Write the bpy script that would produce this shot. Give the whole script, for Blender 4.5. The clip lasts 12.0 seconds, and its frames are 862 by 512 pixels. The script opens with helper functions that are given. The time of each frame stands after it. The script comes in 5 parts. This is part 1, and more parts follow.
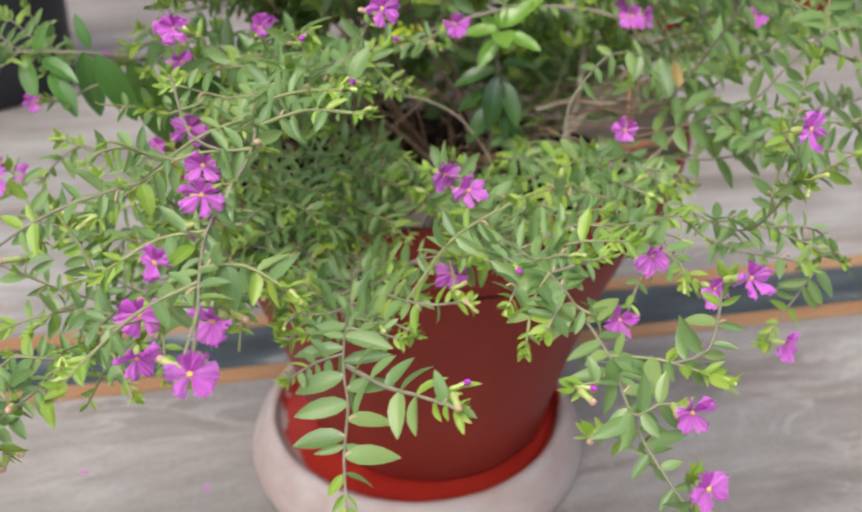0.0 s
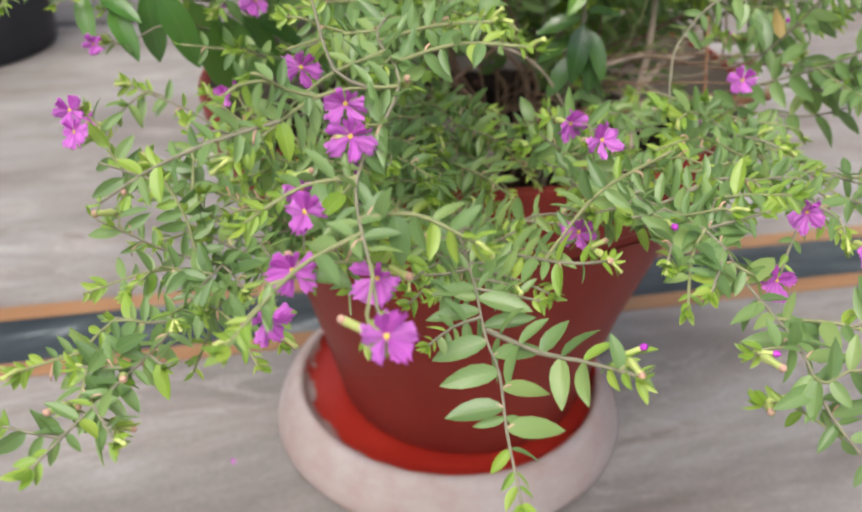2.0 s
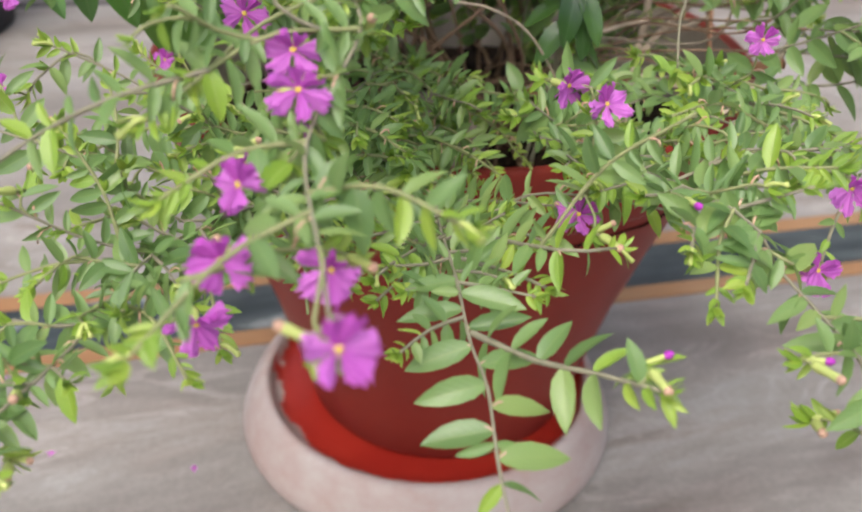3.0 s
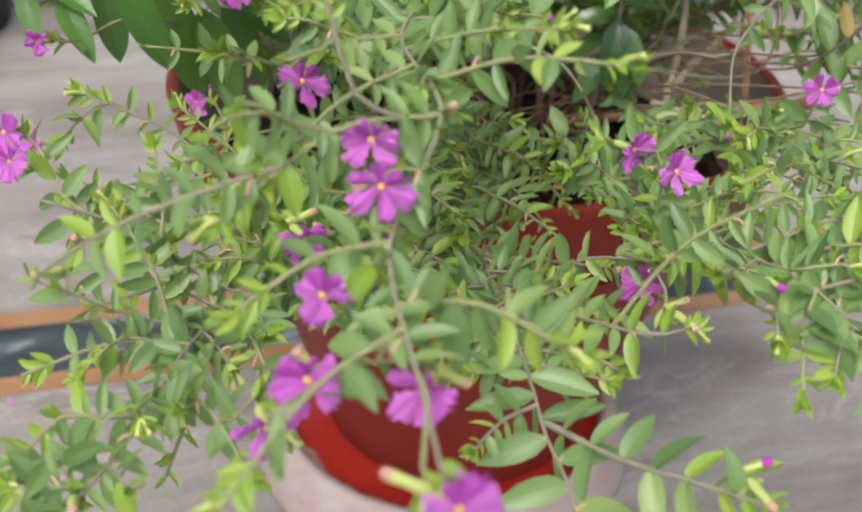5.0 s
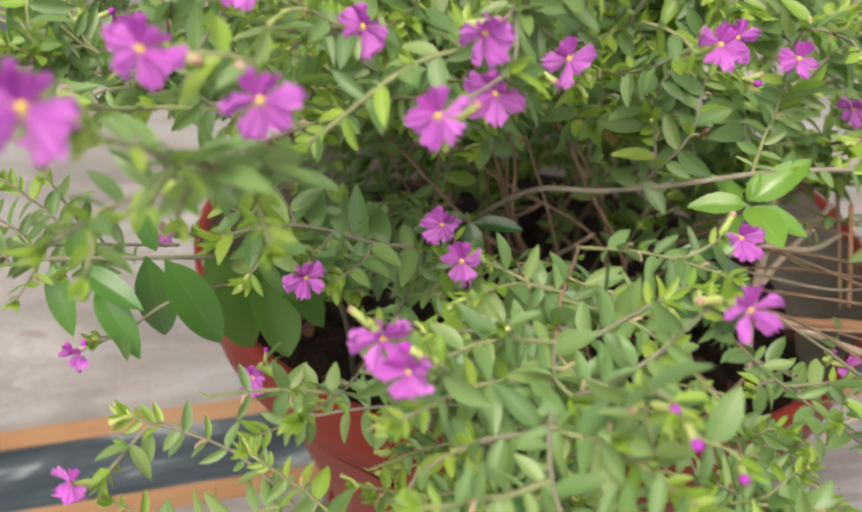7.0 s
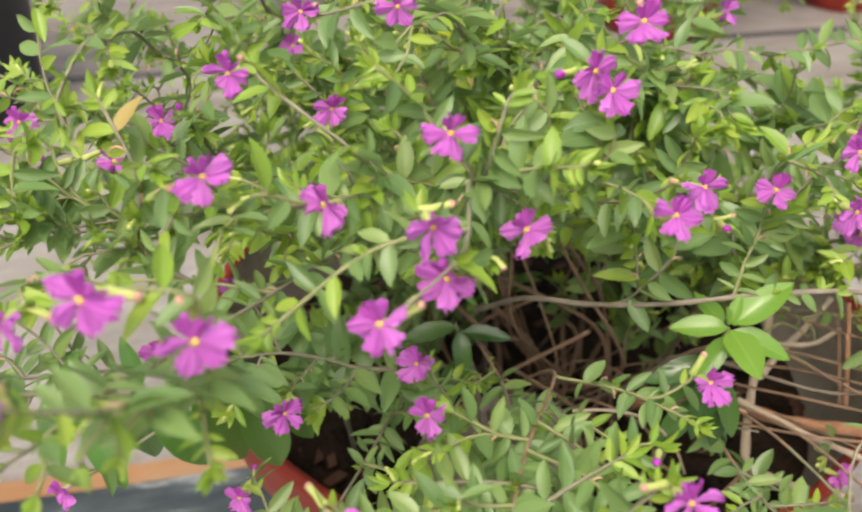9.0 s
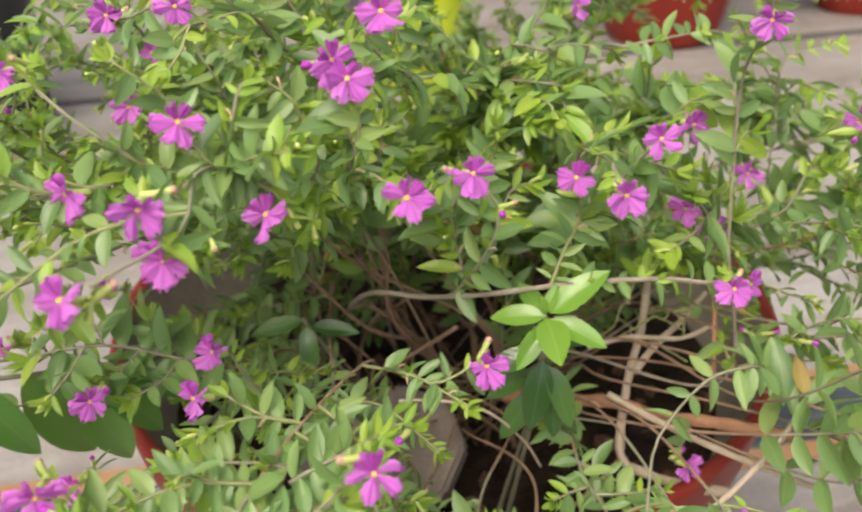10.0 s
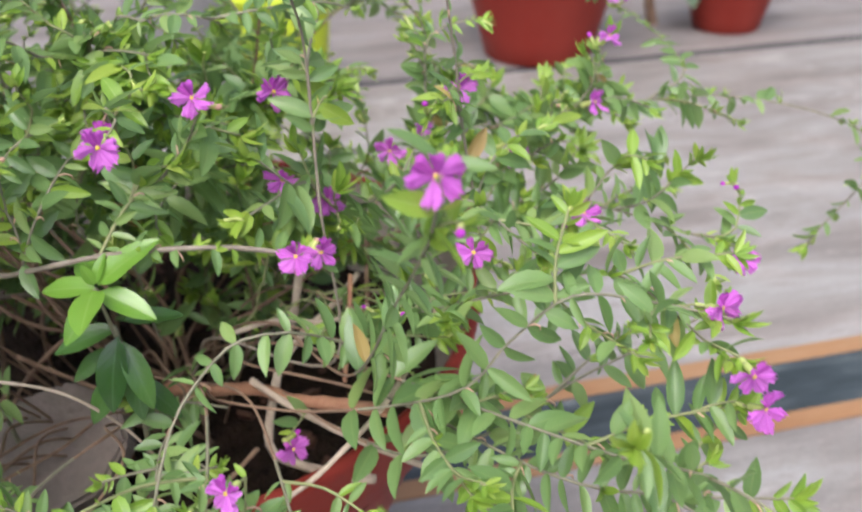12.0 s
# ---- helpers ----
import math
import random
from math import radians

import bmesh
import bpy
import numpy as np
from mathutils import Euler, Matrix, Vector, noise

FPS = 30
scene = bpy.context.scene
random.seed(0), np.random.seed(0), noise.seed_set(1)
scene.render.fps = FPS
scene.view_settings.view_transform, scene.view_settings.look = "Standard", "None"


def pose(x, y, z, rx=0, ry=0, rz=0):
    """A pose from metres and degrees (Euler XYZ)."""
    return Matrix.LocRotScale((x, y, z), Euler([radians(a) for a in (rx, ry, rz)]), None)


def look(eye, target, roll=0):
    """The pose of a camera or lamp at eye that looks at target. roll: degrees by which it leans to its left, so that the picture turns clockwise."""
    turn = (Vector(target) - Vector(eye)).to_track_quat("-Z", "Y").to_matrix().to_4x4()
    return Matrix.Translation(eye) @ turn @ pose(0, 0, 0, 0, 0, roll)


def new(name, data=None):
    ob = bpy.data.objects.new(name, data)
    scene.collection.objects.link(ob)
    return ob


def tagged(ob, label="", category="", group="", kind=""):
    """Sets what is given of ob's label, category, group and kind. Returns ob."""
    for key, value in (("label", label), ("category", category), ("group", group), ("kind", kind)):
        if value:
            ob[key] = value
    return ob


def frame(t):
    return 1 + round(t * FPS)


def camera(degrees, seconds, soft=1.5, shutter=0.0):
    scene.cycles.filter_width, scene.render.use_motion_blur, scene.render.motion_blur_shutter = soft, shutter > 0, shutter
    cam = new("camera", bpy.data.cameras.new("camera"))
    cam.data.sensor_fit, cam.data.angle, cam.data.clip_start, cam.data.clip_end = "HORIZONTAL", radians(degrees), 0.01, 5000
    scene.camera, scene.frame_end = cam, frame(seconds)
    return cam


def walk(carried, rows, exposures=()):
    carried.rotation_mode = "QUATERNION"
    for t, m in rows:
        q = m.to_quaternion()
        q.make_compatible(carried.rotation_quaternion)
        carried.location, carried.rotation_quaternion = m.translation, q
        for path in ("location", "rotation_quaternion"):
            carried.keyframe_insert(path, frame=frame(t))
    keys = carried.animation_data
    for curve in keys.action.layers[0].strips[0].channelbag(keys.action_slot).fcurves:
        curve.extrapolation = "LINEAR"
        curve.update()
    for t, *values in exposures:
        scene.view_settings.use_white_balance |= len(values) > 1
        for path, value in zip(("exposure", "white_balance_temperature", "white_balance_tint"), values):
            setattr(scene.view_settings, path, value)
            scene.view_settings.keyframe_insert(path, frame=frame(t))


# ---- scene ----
cam = camera(51.04, 12.0, soft=2.1, shutter=0.25)
ROWS = [
    (0.0, 0.0028, -0.4709, 0.3972, 60.48, 0.27, -0.0),
    (0.5, -0.0199, -0.4728, 0.3989, 59.95, -0.49, -0.45),
    (1.0, -0.0281, -0.474, 0.395, 60.01, -0.9, -0.54),
    (1.5, -0.041, -0.4673, 0.3973, 60.04, -0.84, -0.38),
    (2.0, -0.0406, -0.4535, 0.3823, 58.75, -1.09, -1.91),
    (2.5, -0.0369, -0.4343, 0.3649, 58.24, -1.46, -2.8),
    (2.7, -0.0371, -0.4285, 0.3616, 58.27, -1.55, -2.97),
    (4.3, -0.0464, -0.4051, 0.3622, 57.58, -1.72, -3.71),
    (4.5, -0.0481, -0.4067, 0.3654, 57.59, -1.87, -3.68),
    (5.0, -0.0522, -0.4037, 0.3716, 57.56, -2.0, -3.7),
    (5.5, -0.0697, -0.394, 0.3827, 57.54, -1.96, -3.65),
    (6.0, -0.0701, -0.379, 0.3931, 57.49, -2.13, -3.78),
    (6.5, -0.0685, -0.3582, 0.4105, 57.52, -2.45, -4.04),
    (7.0, -0.0748, -0.331, 0.4186, 56.83, -2.13, -4.37),
    (7.2, -0.0812, -0.3212, 0.4223, 56.4, -1.89, -4.67),
    (8.8, -0.0689, -0.3159, 0.4429, 56.88, -1.11, -2.5),
    (9.0, -0.059, -0.3189, 0.4479, 57.04, -0.65, -2.1),
    (9.5, -0.0265, -0.3211, 0.4464, 57.74, 0.79, -0.82),
    (10.0, 0.0018, -0.328, 0.4445, 58.17, 1.7, 0.03),
    (10.5, 0.0318, -0.3258, 0.4443, 58.61, 2.18, 0.59),
    (11.0, 0.066, -0.3227, 0.4409, 59.58, 2.19, 1.05),
    (11.5, 0.0926, -0.3202, 0.433, 61.0, 0.97, -1.02),
    (12.0, 0.1048, -0.3311, 0.423, 60.06, 1.03, -3.17),
]
walk(cam, [(r[0], pose(*r[1:])) for r in ROWS], exposures=[(0.0, 0.62, 5870, 8), (2.7, 0.66, 5950, 8.5), (5.5, 0.58, 5900, 8), (7.0, 0.76, 6220, 6.5), (10.0, 0.82, 6480, 7), (11.0, 0.92, 5750, 9.5), (12.0, 0.84, 5650, 10)])

# == world
import itertools

world = bpy.data.worlds.new("overcast_sky")
scene.world = world
world.use_nodes = True
wn = world.node_tree.nodes
sky = wn.new("ShaderNodeTexSky")
sky.sky_type, sky.sun_disc = "NISHITA", False
sky.sun_elevation, sky.sun_rotation = radians(60), radians(199)
sky.air_density, sky.dust_density, sky.ozone_density = 0.7, 8.0, 0.2
world.node_tree.links.new(sky.outputs[0], wn["Background"].inputs[0])
wn["Background"].inputs[1].default_value = 0.148

sun_data = bpy.data.lights.new("sun", "SUN")
sun_data.energy, sun_data.angle, sun_data.color = 0.7, radians(70), (1.0, 0.97, 0.92)
sun = new("sun", sun_data)
sun.matrix_world = look((-0.55, -1.6, 3.0), (0, 0, 0))

cam.data.dof.use_dof = True
cam.data.dof.focus_distance, cam.data.dof.aperture_fstop = 0.212, 19.0


# ---- materials ----
def material(name, rough=0.6, metal=0.0, spec=0.5):
    m = bpy.data.materials.new(name)
    m.use_nodes = True
    b = m.node_tree.nodes["Principled BSDF"]
    b.inputs["Roughness"].default_value, b.inputs["Metallic"].default_value = rough, metal
    b.inputs["Specular IOR Level"].default_value = spec
    return m, m.node_tree, b


def node(tree, kind, **values):
    n = tree.nodes.new(kind)
    for key, value in values.items():
        n.inputs[key.replace("_", " ")].default_value = value
    return n


def ramp(tree, source, stops):
    r = tree.nodes.new("ShaderNodeValToRGB")
    e = r.color_ramp.elements
    while len(e) < len(stops):
        e.new(0.5)
    for el, (at, col) in zip(e, stops):
        el.position, el.color = at, (*col, 1)
    tree.links.new(source, r.inputs[0])
    return r.outputs[0]


def blend(tree, fac, a, b, how="MIX"):
    n = tree.nodes.new("ShaderNodeMix")
    n.data_type, n.blend_type = "RGBA", how
    for socket, value in ((n.inputs[0], fac), (n.inputs[6], a), (n.inputs[7], b)):
        if hasattr(value, "is_output"):
            tree.links.new(value, socket)
        else:
            socket.default_value = value if isinstance(value, (int, float)) else (*value, 1)
    return n.outputs[2]


def calc(tree, how, a, b):
    n = tree.nodes.new("ShaderNodeMath")
    n.operation = how
    for socket, value in zip(n.inputs, (a, b)):
        if hasattr(value, "is_output"):
            tree.links.new(value, socket)
        else:
            socket.default_value = value
    return n.outputs[0]


def coords(tree, which="Object", scale=(1, 1, 1), turn=(0, 0, 0)):
    c = tree.nodes.new("ShaderNodeTexCoord")
    m = tree.nodes.new("ShaderNodeMapping")
    m.inputs["Scale"].default_value, m.inputs["Rotation"].default_value = scale, turn
    tree.links.new(c.outputs[which], m.inputs[0])
    return m.outputs[0]


def noise_of(tree, at, scale, detail=4.0, rough=0.55, warp=0.0):
    n = node(tree, "ShaderNodeTexNoise", Scale=scale, Detail=detail, Roughness=rough, Distortion=warp)
    tree.links.new(at, n.inputs["Vector"])
    return n.outputs["Fac"]


def relief(tree, shader, height, strength, distance):
    b = node(tree, "ShaderNodeBump", Strength=strength, Distance=distance)
    tree.links.new(height, b.inputs["Height"])
    tree.links.new(b.outputs[0], shader.inputs["Normal"])


def any_random(tree):
    """One random number a leaf, whether it is an object or an island of a joined mesh."""
    o = tree.nodes.new("ShaderNodeObjectInfo")
    g = tree.nodes.new("ShaderNodeNewGeometry")
    return calc(tree, "FRACT", calc(tree, "ADD", o.outputs["Random"], g.outputs["Random Per Island"]), 0.0)


def leaf_material(name, stops, rough, through_light, rib=(0.30, 0.38, 0.12), veins=0.08):
    m, t, b = material(name, rough, spec=0.6)
    rnd = any_random(t)
    col = ramp(t, rnd, stops)
    uv = t.nodes.new("ShaderNodeUVMap")
    sep = t.nodes.new("ShaderNodeSeparateXYZ")
    t.links.new(uv.outputs[0], sep.inputs[0])
    off = calc(t, "ABSOLUTE", calc(t, "SUBTRACT", sep.outputs[1], 0.5), 0.0)
    mid = calc(t, "LESS_THAN", off, 0.035)
    wave = calc(t, "SINE", calc(t, "ADD", calc(t, "MULTIPLY", sep.outputs[0], 44.0), calc(t, "MULTIPLY", off, -26.0)), 0.0)
    spots = noise_of(t, coords(t, "Object"), 260.0, 3.0)
    col = blend(t, calc(t, "MULTIPLY", spots, 0.35), col, blend(t, 1.0, col, (0.62, 0.72, 0.45), "MULTIPLY"))
    col = blend(t, calc(t, "MULTIPLY", mid, 0.3), col, rib)
    t.links.new(col, b.inputs["Base Color"])
    relief(t, b, calc(t, "ADD", calc(t, "MULTIPLY", wave, veins), calc(t, "MULTIPLY", off, 2.0)), 0.35, 0.0005)
    tr = t.nodes.new("ShaderNodeBsdfTranslucent")
    t.links.new(blend(t, 0.5, col, (0.38, 0.52, 0.18)), tr.inputs[0])
    mix = t.nodes.new("ShaderNodeMixShader")
    mix.inputs[0].default_value = through_light
    t.links.new(b.outputs[0], mix.inputs[1])
    t.links.new(tr.outputs[0], mix.inputs[2])
    t.links.new(mix.outputs[0], t.nodes["Material Output"].inputs[0])
    return m


LEAF = leaf_material("small_leaf", [(0.0, (0.128, 0.222, 0.074)), (0.4, (0.193, 0.315, 0.106)), (0.8, (0.248, 0.372, 0.126)), (1.0, (0.300, 0.405, 0.125))], 0.27, 0.42)
YOUNG = leaf_material("young_leaf", [(0.0, (0.205, 0.345, 0.035)), (0.5, (0.275, 0.42, 0.04)), (1.0, (0.36, 0.47, 0.06))], 0.34, 0.36, (0.45, 0.52, 0.2))
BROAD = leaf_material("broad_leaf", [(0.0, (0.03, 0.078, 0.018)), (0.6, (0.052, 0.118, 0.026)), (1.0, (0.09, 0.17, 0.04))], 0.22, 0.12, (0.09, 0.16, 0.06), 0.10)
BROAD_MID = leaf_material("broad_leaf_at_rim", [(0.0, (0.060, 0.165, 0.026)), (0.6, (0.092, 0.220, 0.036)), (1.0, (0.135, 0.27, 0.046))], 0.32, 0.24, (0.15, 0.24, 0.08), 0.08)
FRESH = leaf_material("fresh_broad_leaf", [(0.0, (0.12, 0.27, 0.03)), (1.0, (0.20, 0.36, 0.045))], 0.24, 0.3, (0.3, 0.42, 0.12), 0.03)
WITHER = leaf_material("withering_leaf", [(0.0, (0.27, 0.16, 0.05)), (1.0, (0.40, 0.30, 0.09))], 0.6, 0.2, (0.4, 0.3, 0.15))


def petal_material(name, light, dark, core):
    m, t, b = material(name, 0.55, spec=0.25)
    uv = t.nodes.new("ShaderNodeUVMap")
    sep = t.nodes.new("ShaderNodeSeparateXYZ")
    t.links.new(uv.outputs[0], sep.inputs[0])
    o = t.nodes.new("ShaderNodeObjectInfo")
    col = blend(t, o.outputs["Random"], light, dark)
    off = calc(t, "ABSOLUTE", calc(t, "SUBTRACT", sep.outputs[1], 0.5), 0.0)
    vein = calc(t, "LESS_THAN", off, 0.05)
    col = blend(t, calc(t, "MULTIPLY", vein, 0.35), col, core)
    rays = calc(t, "POWER", calc(t, "ABSOLUTE", calc(t, "SINE", calc(t, "MULTIPLY", off, 21.0), 0.0), 0.0), 5.0)
    col = blend(t, calc(t, "MULTIPLY", rays, 0.18), col, core)
    base = ramp(t, sep.outputs[0], [(0.0, (1, 1, 1)), (0.3, (0.25, 0.25, 0.25)), (0.6, (0, 0, 0))])
    bw = t.nodes.new("ShaderNodeRGBToBW")
    t.links.new(base, bw.inputs[0])
    col = blend(t, calc(t, "MULTIPLY", bw.outputs[0], 0.4), col, core)
    t.links.new(col, b.inputs["Base Color"])
    relief(t, b, noise_of(t, coords(t, "Object"), 900.0, 2.0), 0.5, 0.0004)
    tr = t.nodes.new("ShaderNodeBsdfTranslucent")
    t.links.new(col, tr.inputs[0])
    mix = t.nodes.new("ShaderNodeMixShader")
    mix.inputs[0].default_value = 0.42
    t.links.new(b.outputs[0], mix.inputs[1])
    t.links.new(tr.outputs[0], mix.inputs[2])
    t.links.new(mix.outputs[0], t.nodes["Material Output"].inputs[0])
    return m


PETAL = petal_material("lower_petal", (0.82, 0.28, 0.84), (0.72, 0.19, 0.74), (0.45, 0.04, 0.46))
PETAL_UP = petal_material("upper_petal", (0.70, 0.16, 0.70), (0.58, 0.10, 0.58), (0.36, 0.025, 0.36))


def speckled(name, a, b_, scale, rough=0.8, bump=0.5, depth=0.001, spec=0.3, stretch=(1, 1, 1)):
    m, t, b = material(name, rough, spec=spec)
    at = coords(t, "Object", stretch)
    n = noise_of(t, at, scale, 6.0)
    fine = noise_of(t, at, scale * 7, 3.0)
    col = ramp(t, calc(t, "ADD", calc(t, "MULTIPLY", n, 0.7), calc(t, "MULTIPLY", fine, 0.3)), [(0.3, a), (0.7, b_)])
    t.links.new(col, b.inputs["Base Color"])
    relief(t, b, calc(t, "ADD", n, fine), bump, depth)
    return m


STEM = speckled("green_stem", (0.17, 0.16, 0.10), (0.27, 0.25, 0.17), 300.0, 0.65, 0.4, 0.0003)
TIPSTEM = speckled("tip_stem", (0.19, 0.21, 0.085), (0.28, 0.29, 0.13), 300.0, 0.6, 0.3, 0.0003)
WOOD = speckled("brown_twig", (0.170, 0.105, 0.066), (0.33, 0.220, 0.145), 220.0, 0.8, 0.7, 0.0006, stretch=(1, 1, 0.3))
GREYTWIG = speckled("grey_brown_twig", (0.19, 0.155, 0.115), (0.33, 0.28, 0.215), 220.0, 0.8, 0.7, 0.0006, stretch=(1, 1, 0.3))
DEAD = speckled("dead_twig", (0.34, 0.27, 0.20), (0.52, 0.43, 0.33), 200.0, 0.8, 0.6, 0.0006, stretch=(1, 1, 0.3))
RUST = speckled("rusty_root", (0.30, 0.14, 0.08), (0.44, 0.25, 0.15), 180.0, 0.8, 0.7, 0.0008)
CALYX = speckled("calyx", (0.36, 0.44, 0.10), (0.52, 0.56, 0.20), 400.0, 0.55, 0.3, 0.0003)
SPENT = speckled("spent_calyx", (0.40, 0.22, 0.15), (0.52, 0.36, 0.25), 400.0, 0.7, 0.3, 0.0003)
PEDICEL = speckled("pink_pedicel", (0.50, 0.28, 0.20), (0.55, 0.40, 0.26), 400.0, 0.6, 0.2, 0.0002)
THROAT = speckled("yellow_throat", (0.60, 0.40, 0.05), (0.70, 0.52, 0.12), 800.0, 0.5, 0.3, 0.0002)
BUD = speckled("purple_bud", (0.32, 0.02, 0.34), (0.45, 0.06, 0.46), 700.0, 0.55, 0.4, 0.0003)
SOIL = speckled("dark_soil", (0.010, 0.007, 0.006), (0.05, 0.032, 0.022), 60.0, 0.95, 1.0, 0.004, 0.1)
CHIP = speckled("bark_chip", (0.06, 0.028, 0.018), (0.15, 0.075, 0.05), 90.0, 0.9, 0.7, 0.001)
INNER = speckled("dusty_pot_inside", (0.20, 0.165, 0.13), (0.34, 0.29, 0.24), 35.0, 0.9, 0.4, 0.0008)
BLACK = speckled("black_plastic", (0.012, 0.013, 0.016), (0.03, 0.032, 0.036), 20.0, 0.5, 0.3, 0.001)
LIME = speckled("lime_plastic", (0.425, 0.527, 0.017), (0.493, 0.595, 0.034), 14.0, 0.4, 0.1, 0.0005)
JOINT = speckled("dark_joint_stone", (0.03, 0.03, 0.033), (0.07, 0.066, 0.066), 30.0, 0.8, 0.3, 0.001)
CEMENT = speckled("grey_cement", (0.240, 0.232, 0.224), (0.336, 0.328, 0.320), 25.0, 0.9, 0.5, 0.001)


def red_plastic():
    m, t, b = material("red_pot_plastic", 0.45, spec=0.10)
    at = coords(t, "Object")
    n = noise_of(t, at, 9.0, 5.0)
    dust = noise_of(t, coords(t, "Object", (30, 30, 5)), 1.0, 5.0)
    scuff = noise_of(t, coords(t, "Object", (8, 8, 90)), 1.0, 3.0)
    col = ramp(t, n, [(0.3, (0.168, 0.016, 0.011)), (0.7, (0.218, 0.025, 0.016))])
    col = blend(t, calc(t, "MULTIPLY", dust, 0.16), col, (0.42, 0.15, 0.11))
    t.links.new(col, b.inputs["Base Color"])
    t.links.new(calc(t, "ADD", calc(t, "MULTIPLY", n, 0.25), 0.28), b.inputs["Roughness"])
    relief(t, b, calc(t, "ADD", scuff, dust), 0.12, 0.0006)
    return m


RED = red_plastic()


def saucer_material():
    """Red plastic, faded to a chalky pink on the rim and the outside, with an uneven edge."""
    m, t, b = material("faded_saucer", 0.5)
    c = t.nodes.new("ShaderNodeTexCoord")
    sep = t.nodes.new("ShaderNodeSeparateXYZ")
    t.links.new(c.outputs["Object"], sep.inputs[0])
    dx, dy = calc(t, "SUBTRACT", sep.outputs[0], 0.001), calc(t, "SUBTRACT", sep.outputs[1], 0.0030)
    x2, y2 = calc(t, "MULTIPLY", dx, dx), calc(t, "MULTIPLY", dy, dy)
    r = calc(t, "SQRT", calc(t, "ADD", x2, y2), 0.0)
    edge = noise_of(t, coords(t, "Object"), 20.0, 7.0, 0.66)
    lim = calc(t, "ADD", calc(t, "MULTIPLY", edge, 0.034), 0.0700)
    faded = calc(t, "SMOOTH_MIN", calc(t, "MAXIMUM", calc(t, "MULTIPLY", calc(t, "SUBTRACT", r, lim), 700.0), 0.0), 1.0)
    cloud = noise_of(t, coords(t, "Object"), 30.0, 6.0)
    red = ramp(t, cloud, [(0.3, (0.289, 0.017, 0.010)), (0.7, (0.357, 0.027, 0.015))])
    pink = ramp(t, noise_of(t, coords(t, "Object", (26, 26, 40)), 1.0, 8.0, 0.68), [(0.22, (0.300, 0.165, 0.130)), (0.42, (0.345, 0.262, 0.230)), (0.6, (0.385, 0.330, 0.298)), (0.8, (0.440, 0.408, 0.380))])
    col = blend(t, faded, red, pink)
    t.links.new(col, b.inputs["Base Color"])
    t.links.new(calc(t, "ADD", calc(t, "MULTIPLY", faded, 0.35), 0.32), b.inputs["Roughness"])
    relief(t, b, cloud, 0.15, 0.001)
    return m


SAUCER = saucer_material()


def marble(name, stops, turn, rough, stretch=(1.2, 9, 1), veins=0.0):
    m, t, b = material(name, rough, spec=0.4)
    at = coords(t, "Object", stretch, (0, 0, turn))
    big = noise_of(t, at, 1.6, 8.0, 0.62, 0.7)
    fine = noise_of(t, coords(t, "Object", (6, 55, 1), (0, 0, turn)), 1.0, 6.0, 0.6)
    dirt = noise_of(t, coords(t, "Object"), 9.0, 6.0, 0.7)
    patch = noise_of(t, coords(t, "Object", (3.5, 9, 1), (0, 0, turn)), 1.3, 5.0, 0.6, 1.2)
    v = calc(t, "ADD", calc(t, "ADD", calc(t, "MULTIPLY", big, 0.42), calc(t, "MULTIPLY", fine, 0.14)), calc(t, "MULTIPLY", patch, 0.44))
    col = ramp(t, v, stops)
    if veins:
        thread = noise_of(t, coords(t, "Object", (5, 17, 1), (0, 0, turn + 0.12)), 1.5, 7.0, 0.58, 1.6)
        line = ramp(t, calc(t, "ABSOLUTE", calc(t, "SUBTRACT", thread, 0.5), 0.0), [(0.0, (1, 1, 1)), (0.012, (0.6, 0.6, 0.6)), (0.045, (0, 0, 0))])
        gate = ramp(t, noise_of(t, coords(t, "Object", (2.2, 4, 1), (0, 0, turn)), 2.4, 4.0), [(0.48, (0, 0, 0)), (0.62, (1, 1, 1))])
        white = t.nodes.new("ShaderNodeRGBToBW")
        t.links.new(blend(t, 1.0, line, gate, "MULTIPLY"), white.inputs[0])
        col = blend(t, calc(t, "MULTIPLY", white.outputs[0], veins), col, (0.46, 0.44, 0.41))
        speck = noise_of(t, coords(t, "Object"), 260.0, 4.0, 0.7)
        col = blend(t, 0.5, col, blend(t, 1.0, col, ramp(t, speck, [(0.3, (0.72, 0.70, 0.68)), (0.7, (1.2, 1.2, 1.2))]), "MULTIPLY"))
    col = blend(t, calc(t, "MULTIPLY", dirt, 0.25), col, blend(t, 1.0, col, (0.72, 0.66, 0.60), "MULTIPLY"))
    rosy = ramp(t, noise_of(t, coords(t, "Object", (2, 5, 1), (0, 0, turn)), 3.0, 5.0, 0.6, 0.8), [(0.45, (1.0, 1.0, 1.0)), (0.68, (1.0, 0.945, 0.92))])
    col = blend(t, 1.0, col, rosy, "MULTIPLY")
    t.links.new(col, b.inputs["Base Color"])
    t.links.new(calc(t, "ADD", calc(t, "MULTIPLY", dirt, 0.3), rough - 0.12), b.inputs["Roughness"])
    relief(t, b, dirt, 0.08, 0.001)
    return m


